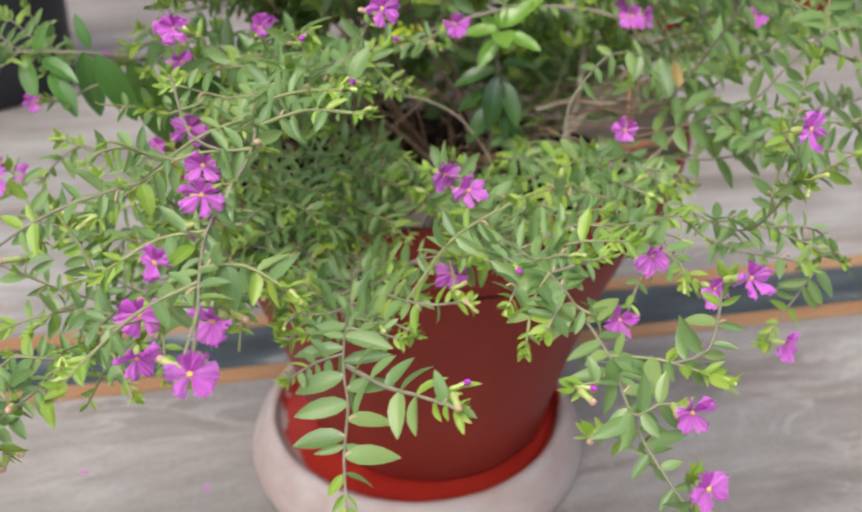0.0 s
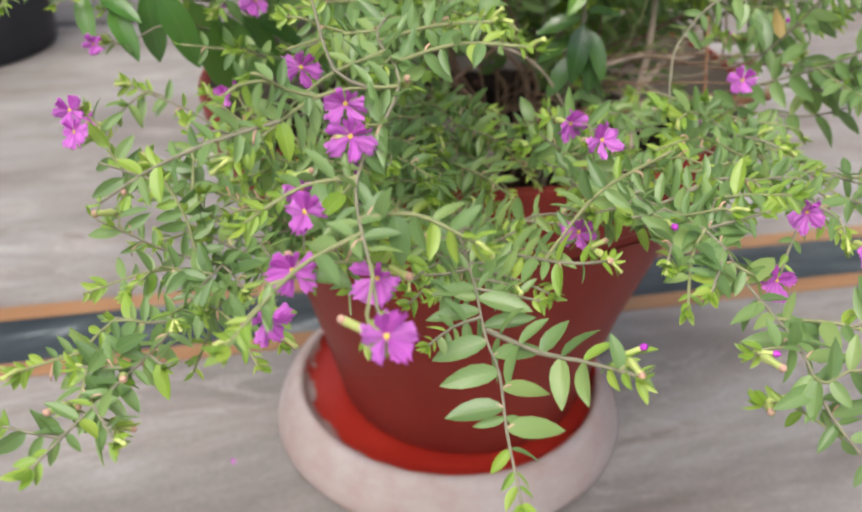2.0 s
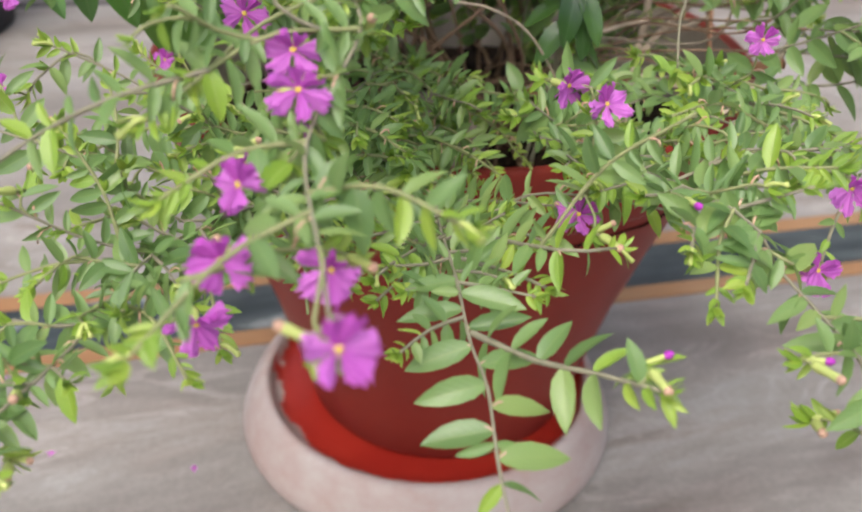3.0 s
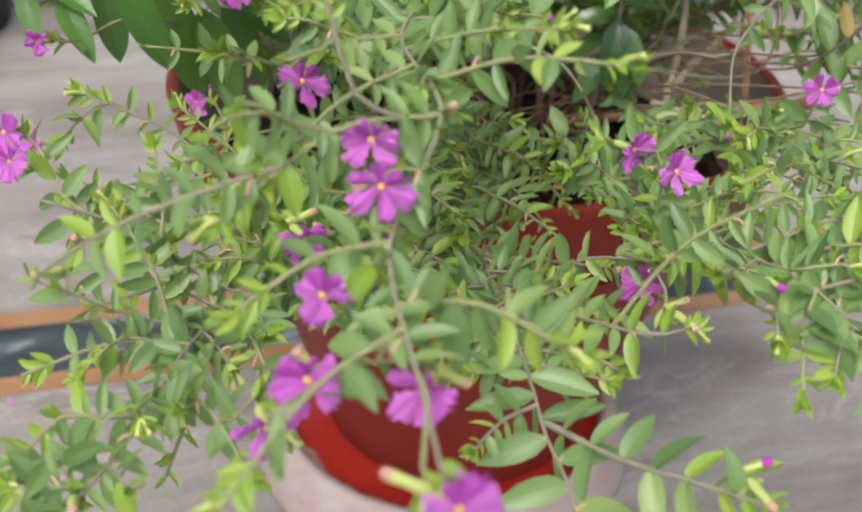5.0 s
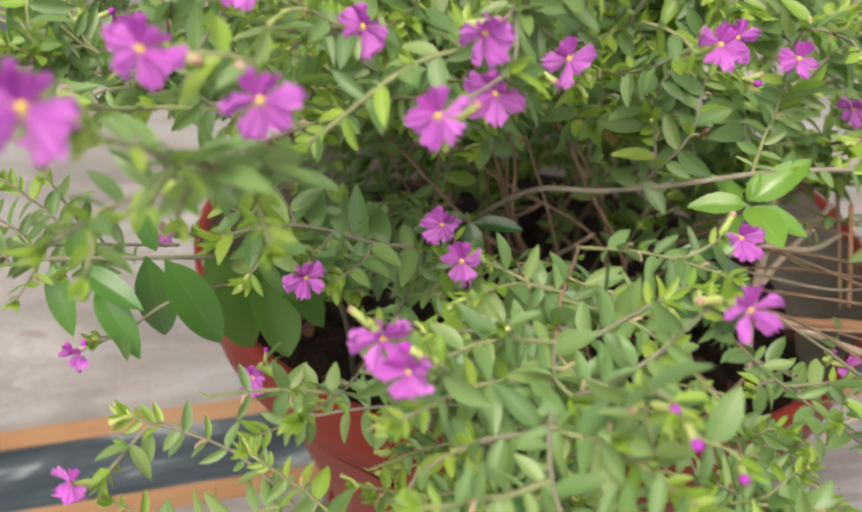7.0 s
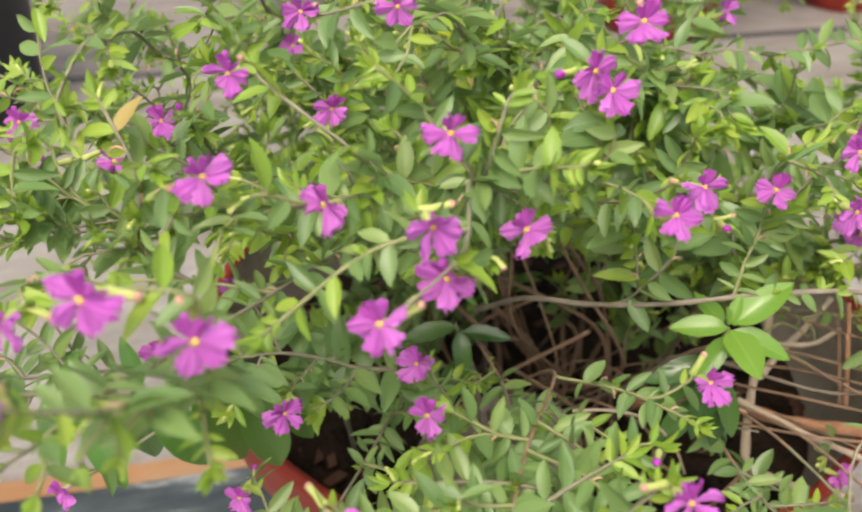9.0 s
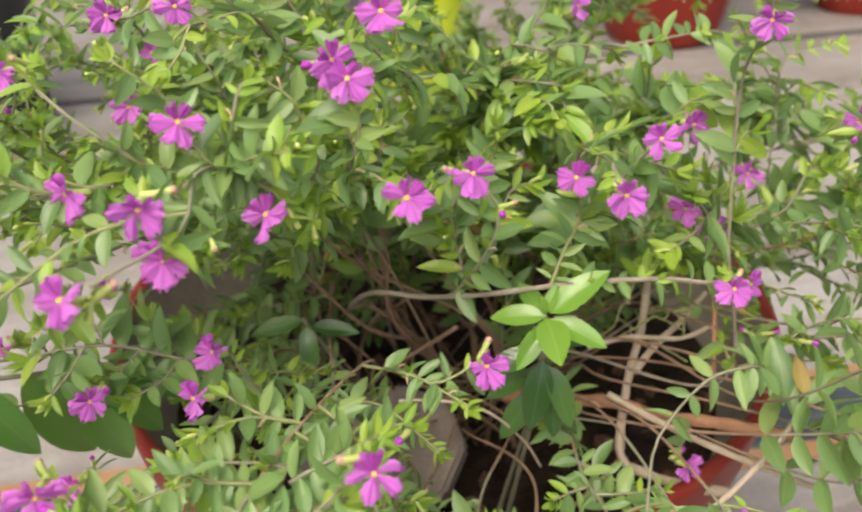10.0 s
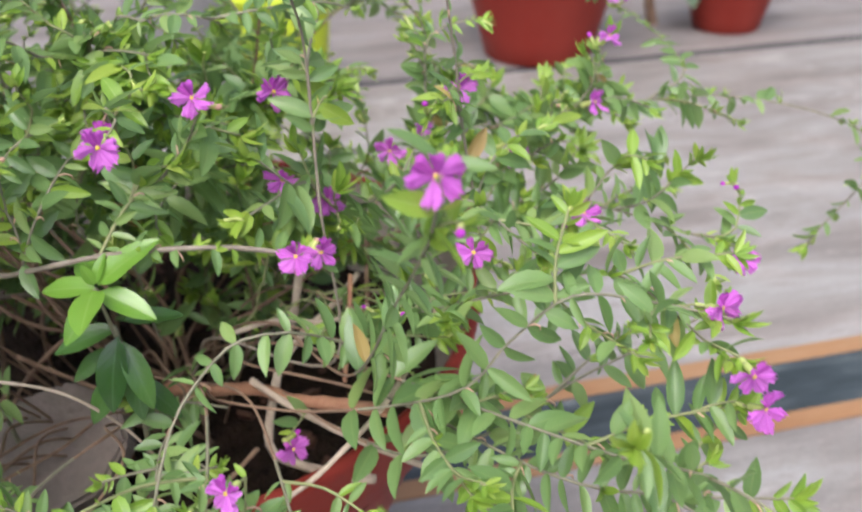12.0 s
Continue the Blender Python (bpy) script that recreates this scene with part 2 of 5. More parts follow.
TILT = radians(-10)
FLOOR = marble("cream_marble", [(0.36, (0.140, 0.123, 0.107)), (0.44, (0.190, 0.173, 0.156)), (0.495, (0.228, 0.212, 0.193)), (0.55, (0.268, 0.254, 0.234)), (0.585, (0.304, 0.292, 0.273)), (0.63, (0.218, 0.197, 0.177))], TILT, 0.5, veins=0.5)
STEPSTONE = marble("grey_marble", [(0.38, (0.123, 0.107, 0.097)), (0.5, (0.201, 0.183, 0.170)), (0.62, (0.265, 0.242, 0.226))], TILT, 0.5)
DARK = marble("dark_green_marble", [(0.40, (0.018, 0.026, 0.029)), (0.48, (0.036, 0.047, 0.051)), (0.535, (0.064, 0.080, 0.083)), (0.565, (0.240, 0.262, 0.258)), (0.585, (0.060, 0.074, 0.076)), (0.64, (0.115, 0.132, 0.134))], TILT, 0.4, (5, 30, 1))
OCHRE = marble("ochre_stone", [(0.3, (0.221, 0.106, 0.045)), (0.5, (0.290, 0.160, 0.072)), (0.7, (0.326, 0.224, 0.133))], TILT, 0.5, (8, 40, 1))


# ---- mesh helpers ----
def mesh_of(name, verts, faces, mats, index=None, uvs=None, smooth=True):
    me = bpy.data.meshes.new(name)
    me.from_pydata([tuple(v) for v in verts], [], [tuple(f) for f in faces])
    for m in mats:
        me.materials.append(m)
    if index is not None:
        me.polygons.foreach_set("material_index", np.asarray(index, dtype=np.int32))
    if uvs is not None:
        layer = me.uv_layers.new(name="UVMap")
        loops = np.empty(len(me.loops), dtype=np.int32)
        me.loops.foreach_get("vertex_index", loops)
        layer.data.foreach_set("uv", np.asarray(uvs, dtype=np.float32)[loops].ravel())
    me.polygons.foreach_set("use_smooth", np.full(len(me.polygons), smooth))
    me.update()
    return me


def under(parent, name, data, matrix=None, label="", kind=""):
    ob = new(name, data)
    ob.parent = parent
    if matrix is not None:
        ob.matrix_basis = matrix
    return tagged(ob, label=label, kind=kind)


def lathe(profile, sides=72):
    """Verts and faces of a turned shape; the profile is (radius, height) from bottom to top."""
    verts, faces = [], []
    for r, z in profile:
        for k in range(sides):
            a = 2 * math.pi * k / sides
            verts.append((r * math.cos(a), r * math.sin(a), z))
    for i in range(len(profile) - 1):
        for k in range(sides):
            n = (k + 1) % sides
            faces.append((i * sides + k, i * sides + n, (i + 1) * sides + n, (i + 1) * sides + k))
    return verts, faces


def box_mesh(name, lo, hi, mat, bevel=0.002):
    bm = bmesh.new()
    bmesh.ops.create_cube(bm, size=1.0)
    for v in bm.verts:
        v.co = [lo[i] + (v.co[i] + 0.5) * (hi[i] - lo[i]) for i in range(3)]
    if bevel:
        bmesh.ops.bevel(bm, geom=list(bm.edges), offset=bevel, segments=2, affect="EDGES")
    me = bpy.data.meshes.new(name)
    bm.to_mesh(me)
    bm.free()
    me.materials.append(mat)
    return me


def spline(pts, step=0.004):
    """Points along a smooth curve through pts, about a step apart."""
    p = [np.array(q, dtype=float) for q in pts]
    p = [2 * p[0] - p[1]] + p + [2 * p[-1] - p[-2]]
    out = []
    for a, b, c, d in zip(p, p[1:], p[2:], p[3:]):
        n = max(2, int(np.linalg.norm(c - b) / step))
        for k in range(n):
            t = k / n
            out.append(0.5 * (2 * b + (c - a) * t + (2 * a - 5 * b + 4 * c - d) * t * t + (3 * b - a - 3 * c + d) * t ** 3))
    out.append(p[-2])
    return np.array(out)


def tube(path, r0, r1, sides=6):
    """A tapered round stem along a path: verts, faces."""
    n = len(path)
    tan = np.gradient(path, axis=0)
    tan /= np.linalg.norm(tan, axis=1)[:, None] + 1e-9
    side = np.cross(tan, (0.13, 0.31, 0.94))
    side /= np.linalg.norm(side, axis=1)[:, None] + 1e-9
    up = np.cross(side, tan)
    rad = np.linspace(r0, r1, n) * (1 + 0.10 * np.sin(np.arange(n) * 1.7))
    ang = np.arange(sides) * 2 * np.pi / sides
    verts = (path[:, None, :] + rad[:, None, None] * (np.cos(ang)[None, :, None] * side[:, None, :] + np.sin(ang)[None, :, None] * up[:, None, :])).reshape(-1, 3)
    faces = [(i * sides + k, i * sides + (k + 1) % sides, (i + 1) * sides + (k + 1) % sides, (i + 1) * sides + k) for i in range(n - 1) for k in range(sides)]
    faces.append(tuple(range((n - 1) * sides, n * sides)))
    return verts, faces


def blade(width, fold, arch, twist=0.0, stations=(0.0, 0.08, 0.24, 0.46, 0.68, 0.86, 1.0), shape=(0.12, 0.46, 0.88, 1.0, 0.88, 0.56, 0.04), across=(-1, 0, 1), wave=0.0):
    """A leaf one unit long along y, with a fold along its rib and an arching tip: verts, faces, uvs."""
    verts, uvs, faces = [], [], []
    n = len(across)
    for u, w in zip(stations, shape):
        for s in across:
            h = 0.5 * width * w
            lift = fold * h * (abs(s) - 0.35 * s * s * (n > 3)) + wave * s * s * math.sin(11.0 * u + 1.5 * s) * w
            verts.append((s * h, u, lift - arch * u * u + twist * s * h * u))
            uvs.append((u, 0.5 + 0.5 * s))
    for i in range(len(stations) - 1):
        for c in range(n - 1):
            a = i * n + c
            faces.append((a, a + 1, a + n + 1, a + n))
    return np.array(verts), faces, np.array(uvs)


POINTED = (0.12, 0.50, 0.90, 1.0, 0.83, 0.46, 0.03)
BLADES = [blade(0.37, 0.46, 0.14, shape=POINTED), blade(0.41, 0.30, 0.26, 0.4, shape=POINTED), blade(0.33, 0.55, 0.04, -0.35, shape=POINTED)]
FINE = (0.0, 0.05, 0.13, 0.24, 0.36, 0.48, 0.60, 0.72, 0.83, 0.92, 0.97, 1.0)
OVATE = (0.06, 0.22, 0.58, 0.86, 0.98, 1.0, 0.94, 0.80, 0.58, 0.32, 0.14, 0.01)
FIVE = (-1, -0.55, 0, 0.55, 1)


def broad(width, fold, arch, twist=0.0):
    return blade(width, fold, arch, twist, FINE, OVATE, FIVE, 0.012)


BROAD_BLADES = [broad(0.36, 0.42, 0.28, 0.1), broad(0.39, 0.34, 0.32, 0.35), broad(0.34, 0.50, 0.22, -0.3)]
FRESH_BLADES = [broad(0.46, 0.40, 0.20, 0.1), broad(0.50, 0.30, 0.16, -0.3), broad(0.46, 0.46, 0.25, 0.3)]


# ---- floor and surroundings ----
def along(x, v):
    """A point of the floor: x along the inlaid strip, v across it."""
    c, s = math.cos(radians(10.1)), math.sin(radians(10.1))
    return (x * c - v * s, x * s + v * c)


TURN = pose(0, 0, 0, 0, 0, 10.1)


def floor_piece(name, v0, v1, z0, z1, mat, x0=-12.0, x1=12.0, bevel=0.0):
    ob = new(name, box_mesh(name, (x0, v0, z0), (x1, v1, z1), mat, bevel))
    ob.matrix_basis = TURN
    return ob


tagged(floor_piece("floor", -12.0, 0.858, -0.06, 0.0, FLOOR), "cream and grey veined marble floor", "floor", kind="structure")
tagged(floor_piece("trim_ochre_1", 0.1405, 0.1575, -0.01, 0.0012, OCHRE), "narrow ochre stone border inlaid in the floor", "floor border", kind="structure")
tagged(floor_piece("trim_dark", 0.0875, 0.1405, -0.01, 0.0008, DARK), "dark green marble strip with pale veins inlaid in the floor", "floor border", kind="structure")
tagged(floor_piece("trim_ochre_2", 0.0720, 0.0875, -0.01, 0.0012, OCHRE), "narrow ochre stone border inlaid in the floor", "floor border", kind="structure")
tagged(floor_piece("trim_joint", 0.858, 0.880, -0.06, -0.002, JOINT), "dark grey stone joint across the marble floor", "floor border", kind="structure")
tagged(floor_piece("floor_far", 0.880, 6.0, -0.06, 0.0, STEPSTONE), "greyer marble floor beyond the dark joint", "floor", kind="structure")
tagged(new("wall_back", box_mesh("wall_back", (-12.0, 3.2, 0.0), (12.0, 3.35, 2.6), CEMENT, 0.0)), "plain grey rendered wall", "wall", kind="structure")


# ---- pots ----
POT_OUT = [(0.066, 0.0115), (0.0715, 0.0120), (0.0742, 0.0155), (0.0815, 0.045), (0.094, 0.090), (0.108, 0.130), (0.120, 0.160), (0.1265, 0.176), (0.1275, 0.180), (0.1335, 0.182), (0.1355, 0.184), (0.1375, 0.196), (0.1395, 0.208), (0.140, 0.2115), (0.1392, 0.2132)]
POT_IN = [(0.1392, 0.2132), (0.1365, 0.2135), (0.1345, 0.2115), (0.1330, 0.2045), (0.1285, 0.191), (0.124, 0.178), (0.112, 0.150), (0.088, 0.085), (0.074, 0.030), (0.0005, 0.028)]


def pot_meshes():
    v, f = lathe([(0.0005, 0.0125)] + POT_OUT + POT_IN[1:3])
    v2, f2 = lathe(POT_IN[2:])
    return mesh_of("pot_body", v, f, [RED]), mesh_of("pot_inside", v2, f2, [INNER])


BODY_MESH, INSIDE_MESH = pot_meshes()


def flower_pot(x, y, z, size, label, name="flower_pot"):
    pot = new(name)
    pot.matrix_basis = pose(x, y, z) @ Matrix.Scale(size, 4)
    under(pot, "body", BODY_MESH)
    under(pot, "inside_wall", INSIDE_MESH, label="dusty beige inner wall")
    return tagged(pot, label, "flower pot", group="red flower pots")


flower_pot(0.0, -0.0035, 0.0095, 1.0, "flared red plastic flower pot standing in a faded saucer")
saucer = new("plant_saucer")
saucer.matrix_basis = pose(-0.0078, -0.0100, 0.0)
v, f = lathe([(0.0005, 0.001), (0.1050, 0.001), (0.1070, 0.0022), (0.1074, 0.0050), (0.1056, 0.0110), (0.1024, 0.0185), (0.0982, 0.0262), (0.0952, 0.0294), (0.0930, 0.0306), (0.0910, 0.0302), (0.0898, 0.0285)])
under(saucer, "rim", mesh_of("rim", v, f, [SAUCER]), label="rim faded to chalky pink")
v, f = lathe([(0.0898, 0.0285), (0.0885, 0.0255), (0.0860, 0.0226), (0.0810, 0.0211), (0.072, 0.0208), (0.0005, 0.0208)])
under(saucer, "dish", mesh_of("dish", v, f, [SAUCER]), label="red inside of the saucer")
tagged(saucer, "red plastic plant saucer faded to chalky pink on marble floor", "plant saucer")

flower_pot(0.335, 1.015, -0.0126, 1.1, "flared red plastic flower pot on the marble floor")
flower_pot(0.662, 1.118, -0.0083, 0.72, "smaller flared red plastic flower pot on the marble floor")


def plain_pot(name, x, y, profile, rim, mat, label):
    """A turned pot: the profile is cut in three, body, rim and inside."""
    ob = new(name)
    ob.matrix_basis = pose(x, y, 0.0)
    for part, (a, c) in (("body", (0, rim[0])), ("rim", rim), ("inside_wall", (rim[1], len(profile) - 1))):
        v, f = lathe(profile[a:c + 1], 56)
        under(ob, part, mesh_of(part, v, f, [mat]))
    return tagged(ob, label, "flower pot")


plain_pot("black_pot", -0.606, 0.70, [(0.0005, 0.001), (0.118, 0.001), (0.122, 0.004), (0.126, 0.06), (0.134, 0.20), (0.137, 0.235), (0.141, 0.237), (0.142, 0.25), (0.138, 0.251), (0.133, 0.235), (0.118, 0.02), (0.0005, 0.015)], (5, 8), BLACK, "black plastic nursery pot standing on the marble floor")
plain_pot("lime_pot", -0.028, 0.83, [(0.0005, 0.001), (0.046, 0.001), (0.050, 0.004), (0.056, 0.06), (0.064, 0.14), (0.068, 0.142), (0.069, 0.155), (0.066, 0.156), (0.060, 0.14), (0.046, 0.012), (0.0005, 0.01)], (4, 7), LIME, "bright lime green plastic flower pot on the floor")
plain_pot("grey_pot", -0.22, 1.14, [(0.0005, 0.001), (0.085, 0.001), (0.09, 0.006), (0.094, 0.20), (0.10, 0.21), (0.102, 0.24), (0.096, 0.242), (0.088, 0.21), (0.08, 0.02), (0.0005, 0.015)], (3, 6), CEMENT, "straight grey cement planter on the floor")


BACKLEAF = leaf_material("dull_green_leaf", [(0.0, (0.085, 0.125, 0.075)), (1.0, (0.13, 0.175, 0.105))], 0.5, 0.15, (0.16, 0.2, 0.12), 0.06)


def far_plant(x, y):
    """A brown stem rising from the floor with two broad drooping leaves."""
    ob = new("broad_leaved_plant")
    ob.matrix_basis = pose(x, y, 0.0)
    v, f = tube(spline(((0.0, 0.0, 0.0), (-0.012, -0.006, 0.05), (0.002, -0.02, 0.10), (0.012, -0.03, 0.17))), 0.009, 0.006, 8)
    under(ob, "stem", mesh_of("stem", v, f, [WOOD]))
    for k, (start, way) in enumerate((((0.012, -0.03, 0.165), (0.15, -0.5, -0.55)), ((0.010, -0.028, 0.168), (0.75, -0.1, 0.1)))):
        v, f, uv = BROAD_BLADES[k]
        under(ob, "leaf", mesh_of("leaf", v, f, [BACKLEAF], uvs=uv), leaf_matrix(start, way, (0.1, -0.9, 0.5), 0.13, 1.3))
    return tagged(ob, "dull green broad-leaved plant with brown stem between red pots", "plant")


# ---- soil ----
def soil_disc():
    rings, sides = 22, 72
    verts, faces = [(0, 0, 0.0)], []
    for i in range(1, rings + 1):
        for k in range(sides):
            a, r = 2 * math.pi * k / sides, 0.1255 * i / rings
            x, y = r * math.cos(a), r * math.sin(a)
            h = 0.008 * noise.noise((x * 28, y * 28, 1.0)) + 0.004 * noise.noise((x * 90, y * 90, 4.0)) + 0.0025 * noise.noise((x * 260, y * 260, 9.0))
            verts.append((x, y, h * min(1.0, (rings - i) / 3 + 0.3)))
    for k in range(sides):
        faces.append((0, 1 + k, 1 + (k + 1) % sides))
    for i in range(rings - 1):
        for k in range(sides):
            a, b = 1 + i * sides, 1 + (i + 1) * sides
            faces.append((a + k, b + k, b + (k + 1) % sides, a + (k + 1) % sides))
    return verts, faces


SOIL_Z = 0.180
v, f = soil_disc()
soil = new("soil", mesh_of("soil", v, f, [SOIL]))
soil.matrix_basis = pose(0, -0.0035, SOIL_Z)
tagged(soil, "dark damp potting soil filling the red pot", "soil", kind="stuff")


def litter():
    """Bark chips and clods lying on the soil, in one mesh."""
    rng = random.Random(5)
    verts, faces, index = [], [], []
    for _ in range(260):
        a, r = rng.uniform(0, 2 * math.pi), 0.118 * math.sqrt(rng.random())
        c = Vector((r * math.cos(a), r * math.sin(a), SOIL_Z + 0.002))
        turn = Euler((rng.uniform(-0.5, 0.5), rng.uniform(-0.5, 0.5), rng.uniform(0, 6.3))).to_matrix()
        sx, sy, sz = rng.uniform(0.0015, 0.006), rng.uniform(0.001, 0.003), rng.uniform(0.0006, 0.002)
        n = len(verts)
        for x, y, z in itertools.product((-1, 1), repeat=3):
            k = rng.uniform(0.6, 1.1)
            verts.append(c + turn @ Vector((x * sx * k, y * sy * k, z * sz)))
        faces += [(n, n + 1, n + 3, n + 2), (n + 4, n + 6, n + 7, n + 5), (n, n + 4, n + 5, n + 1), (n + 2, n + 3, n + 7, n + 6), (n, n + 2, n + 6, n + 4), (n + 1, n + 5, n + 7, n + 3)]
        index += [0 if rng.random() < 0.5 else 1] * 6
    return mesh_of("bark_litter", verts, faces, [CHIP, SOIL], index, smooth=False)


tagged(new("bark_litter", litter()), "reddish bark chips and crumbs scattered over soil", "mulch", kind="stuff")

# ---- the flowering plant ----
rng = random.Random(11)
plant = new("flowering_shrub")
plant.matrix_basis = pose(0, 0, 0)
tagged(plant, "bushy false heather with small purple flowers in red pot", "plant")
CROWN = np.array((0.0, -0.015, SOIL_Z - 0.004))

NODES, DIRS = [], []          # points of the stems so far, for shoots to branch from
JOINED = []                   # verts, faces, material and uvs of each leaf, stalk and calyx
LEAF_MESHES = [[mesh_of("leaf", v, f, [mat], uvs=uv) for v, f, uv in BLADES] for mat in (LEAF, YOUNG)]


def leaf_matrix(at, along_, normal, length, width=1.0):
    y = Vector(along_).normalized()
    x = y.cross(Vector(normal)).normalized()
    z = x.cross(y)
    m = Matrix((x * length * width, y * length, z * length)).transposed().to_4x4()
    m.translation = Vector(at)
    return m


def thinned(p):
    """The open side over the crossing dead twigs, where no leaves grow."""
    for a, b_, r in THIN:
        d = b_ - a
        u = min(max(float((p - a) @ d / (d @ d)), 0.0), 1.0)
        if np.linalg.norm(p - a - u * d) < 0.86 * r * (0.35 + 0.65 * u):
            return True
    return False


THIN = [(np.array(a), np.array(b_), r) for a, b_, r in (
    ((0.016, -0.215, 0.356), (0.070, -0.080, 0.242), 0.022),
    ((-0.012, -0.226, 0.335), (0.070, -0.085, 0.238), 0.020),
    ((0.011, -0.235, 0.314), (0.074, -0.066, 0.255), 0.022),
    ((0.026, -0.235, 0.307), (0.095, -0.085, 0.250), 0.018))]


def stems_bare(p):
    """The upper left of the open middle, where only brown stems rise."""
    return ((p[0] + 0.018) / 0.042) ** 2 + ((p[1] + 0.080) / 0.050) ** 2 + ((p[2] - 0.285) / 0.028) ** 2 < 1


def hollow(p):
    """The open middle of the bush, where bare stems and soil show."""
    return ((p[0] - 0.020) / 0.105) ** 2 + ((p[1] + 0.098) / 0.050) ** 2 + ((p[2] - 0.236) / 0.060) ** 2 < 1 or stems_bare(p)


GAPS, BLOOMS = [], []


def gap(a, b_, r0, r1):
    """A tapered opening between the shoots, from the outside of the bush inwards."""
    a, d = np.array(a), np.array(b_) - np.array(a)
    GAPS.append((a, d, float(d @ d), r0, r1))


def in_gaps(points):
    """Which of the points lie in an opening."""
    a, d, dd, r0, r1 = (np.array(column) for column in zip(*GAPS))
    off = np.asarray(points, dtype=float).reshape(-1, 1, 3) - a[None]
    u = np.clip((off * d[None]).sum(2) / dd[None], 0.0, 1.0)
    q = off - u[..., None] * d[None]
    return ((q * q).sum(2) < (r0 + u * (r1 - r0)) ** 2).any(1)


def in_gap(p):
    return bool(in_gaps(p)[0])


def share_in_gaps(path, start=0.4):
    part = path[int(len(path) * start)::2]
    return float(in_gaps(part).mean())


# openings over the pot's front and the floor, and down to the soil and the brown stems
gap((-0.007, -0.392, 0.341), (0.040, -0.100, 0.134), 0.0049, 0.0227)
gap((-0.028, -0.393, 0.340), (-0.058, -0.100, 0.123), 0.0025, 0.0115)
gap((0.002, -0.397, 0.338), (0.109, -0.016, 0.032), 0.0025, 0.0148)
gap((0.000, -0.401, 0.332), (0.101, -0.048, 0.000), 0.0030, 0.0179)
gap((-0.045, -0.400, 0.335), (-0.170, -0.038, 0.013), 0.0060, 0.0362)
gap((-0.057, -0.391, 0.355), (-0.244, 0.016, 0.133), 0.0044, 0.0263)
gap((-0.038, -0.402, 0.330), (-0.126, -0.063, -0.000), 0.0030, 0.0175)
gap((-0.097, -0.328, 0.347), (-0.271, 0.104, 0.116), 0.0031, 0.0230)
gap((-0.101, -0.327, 0.315), (-0.245, -0.019, 0.000), 0.0060, 0.0340)
gap((-0.071, -0.305, 0.337), (-0.073, -0.017, 0.190), 0.0041, 0.0174)
gap((-0.062, -0.324, 0.311), (-0.037, -0.100, 0.081), 0.0030, 0.0120)
gap((-0.036, -0.316, 0.330), (0.059, -0.100, 0.183), 0.0036, 0.0135)
gap((-0.024, -0.331, 0.320), (0.204, -0.013, 0.008), 0.0033, 0.0197)
gap((-0.030, -0.332, 0.315), (0.154, -0.042, 0.000), 0.0027, 0.0155)
gap((-0.089, -0.306, 0.340), (-0.186, 0.136, 0.127), 0.0027, 0.0164)
gap((-0.107, -0.260, 0.356), (-0.269, 0.094, 0.042), 0.0027, 0.0164)
gap((-0.095, -0.255, 0.357), (-0.195, 0.126, 0.049), 0.0025, 0.0148)
gap((-0.085, -0.254, 0.356), (-0.109, -0.062, 0.200), 0.0030, 0.0105)
gap((-0.076, -0.253, 0.356), (-0.081, -0.044, 0.190), 0.0038, 0.0141)
gap((-0.061, -0.245, 0.369), (-0.032, -0.060, 0.260), 0.0055, 0.0174)
gap((-0.071, -0.243, 0.371), (-0.064, -0.060, 0.271), 0.0036, 0.0110)
gap((-0.051, -0.249, 0.367), (0.005, -0.060, 0.249), 0.0038, 0.0126)
gap((-0.034, -0.263, 0.358), (0.079, -0.076, 0.190), 0.0041, 0.0154)
gap((-0.024, -0.240, 0.388), (-0.018, -0.060, 0.260), 0.0060, 0.0193)
gap((-0.031, -0.242, 0.386), (-0.042, -0.060, 0.248), 0.0030, 0.0099)
gap((0.001, -0.254, 0.377), (0.075, -0.071, 0.190), 0.0060, 0.0224)
gap((-0.006, -0.253, 0.376), (0.047, -0.070, 0.190), 0.0033, 0.0120)
gap((-0.060, -0.256, 0.379), (-0.228, 0.071, 0.040), 0.0030, 0.0181)
gap((-0.025, -0.225, 0.417), (-0.017, 0.253, 0.272), 0.0027, 0.0164)
gap((0.025, -0.231, 0.415), (-0.011, 0.246, 0.267), 0.0033, 0.0197)
gap((0.072, -0.259, 0.362), (-0.021, -0.057, 0.190), 0.0066, 0.0251)
gap((0.087, -0.257, 0.359), (0.038, -0.061, 0.190), 0.0047, 0.0169)
gap((0.096, -0.255, 0.359), (0.074, -0.051, 0.190), 0.0041, 0.0150)
gap((0.086, -0.248, 0.371), (0.043, -0.060, 0.254), 0.0036, 0.0116)
gap((0.068, -0.255, 0.370), (-0.055, 0.003, 0.190), 0.0030, 0.0132)
gap((0.147, -0.255, 0.374), (0.359, 0.125, 0.128), 0.0033, 0.0197)
gap((0.146, -0.248, 0.387), (0.353, 0.170, 0.206), 0.0044, 0.0263)
gap((0.105, -0.238, 0.387), (0.109, 0.229, 0.208), 0.0030, 0.0181)

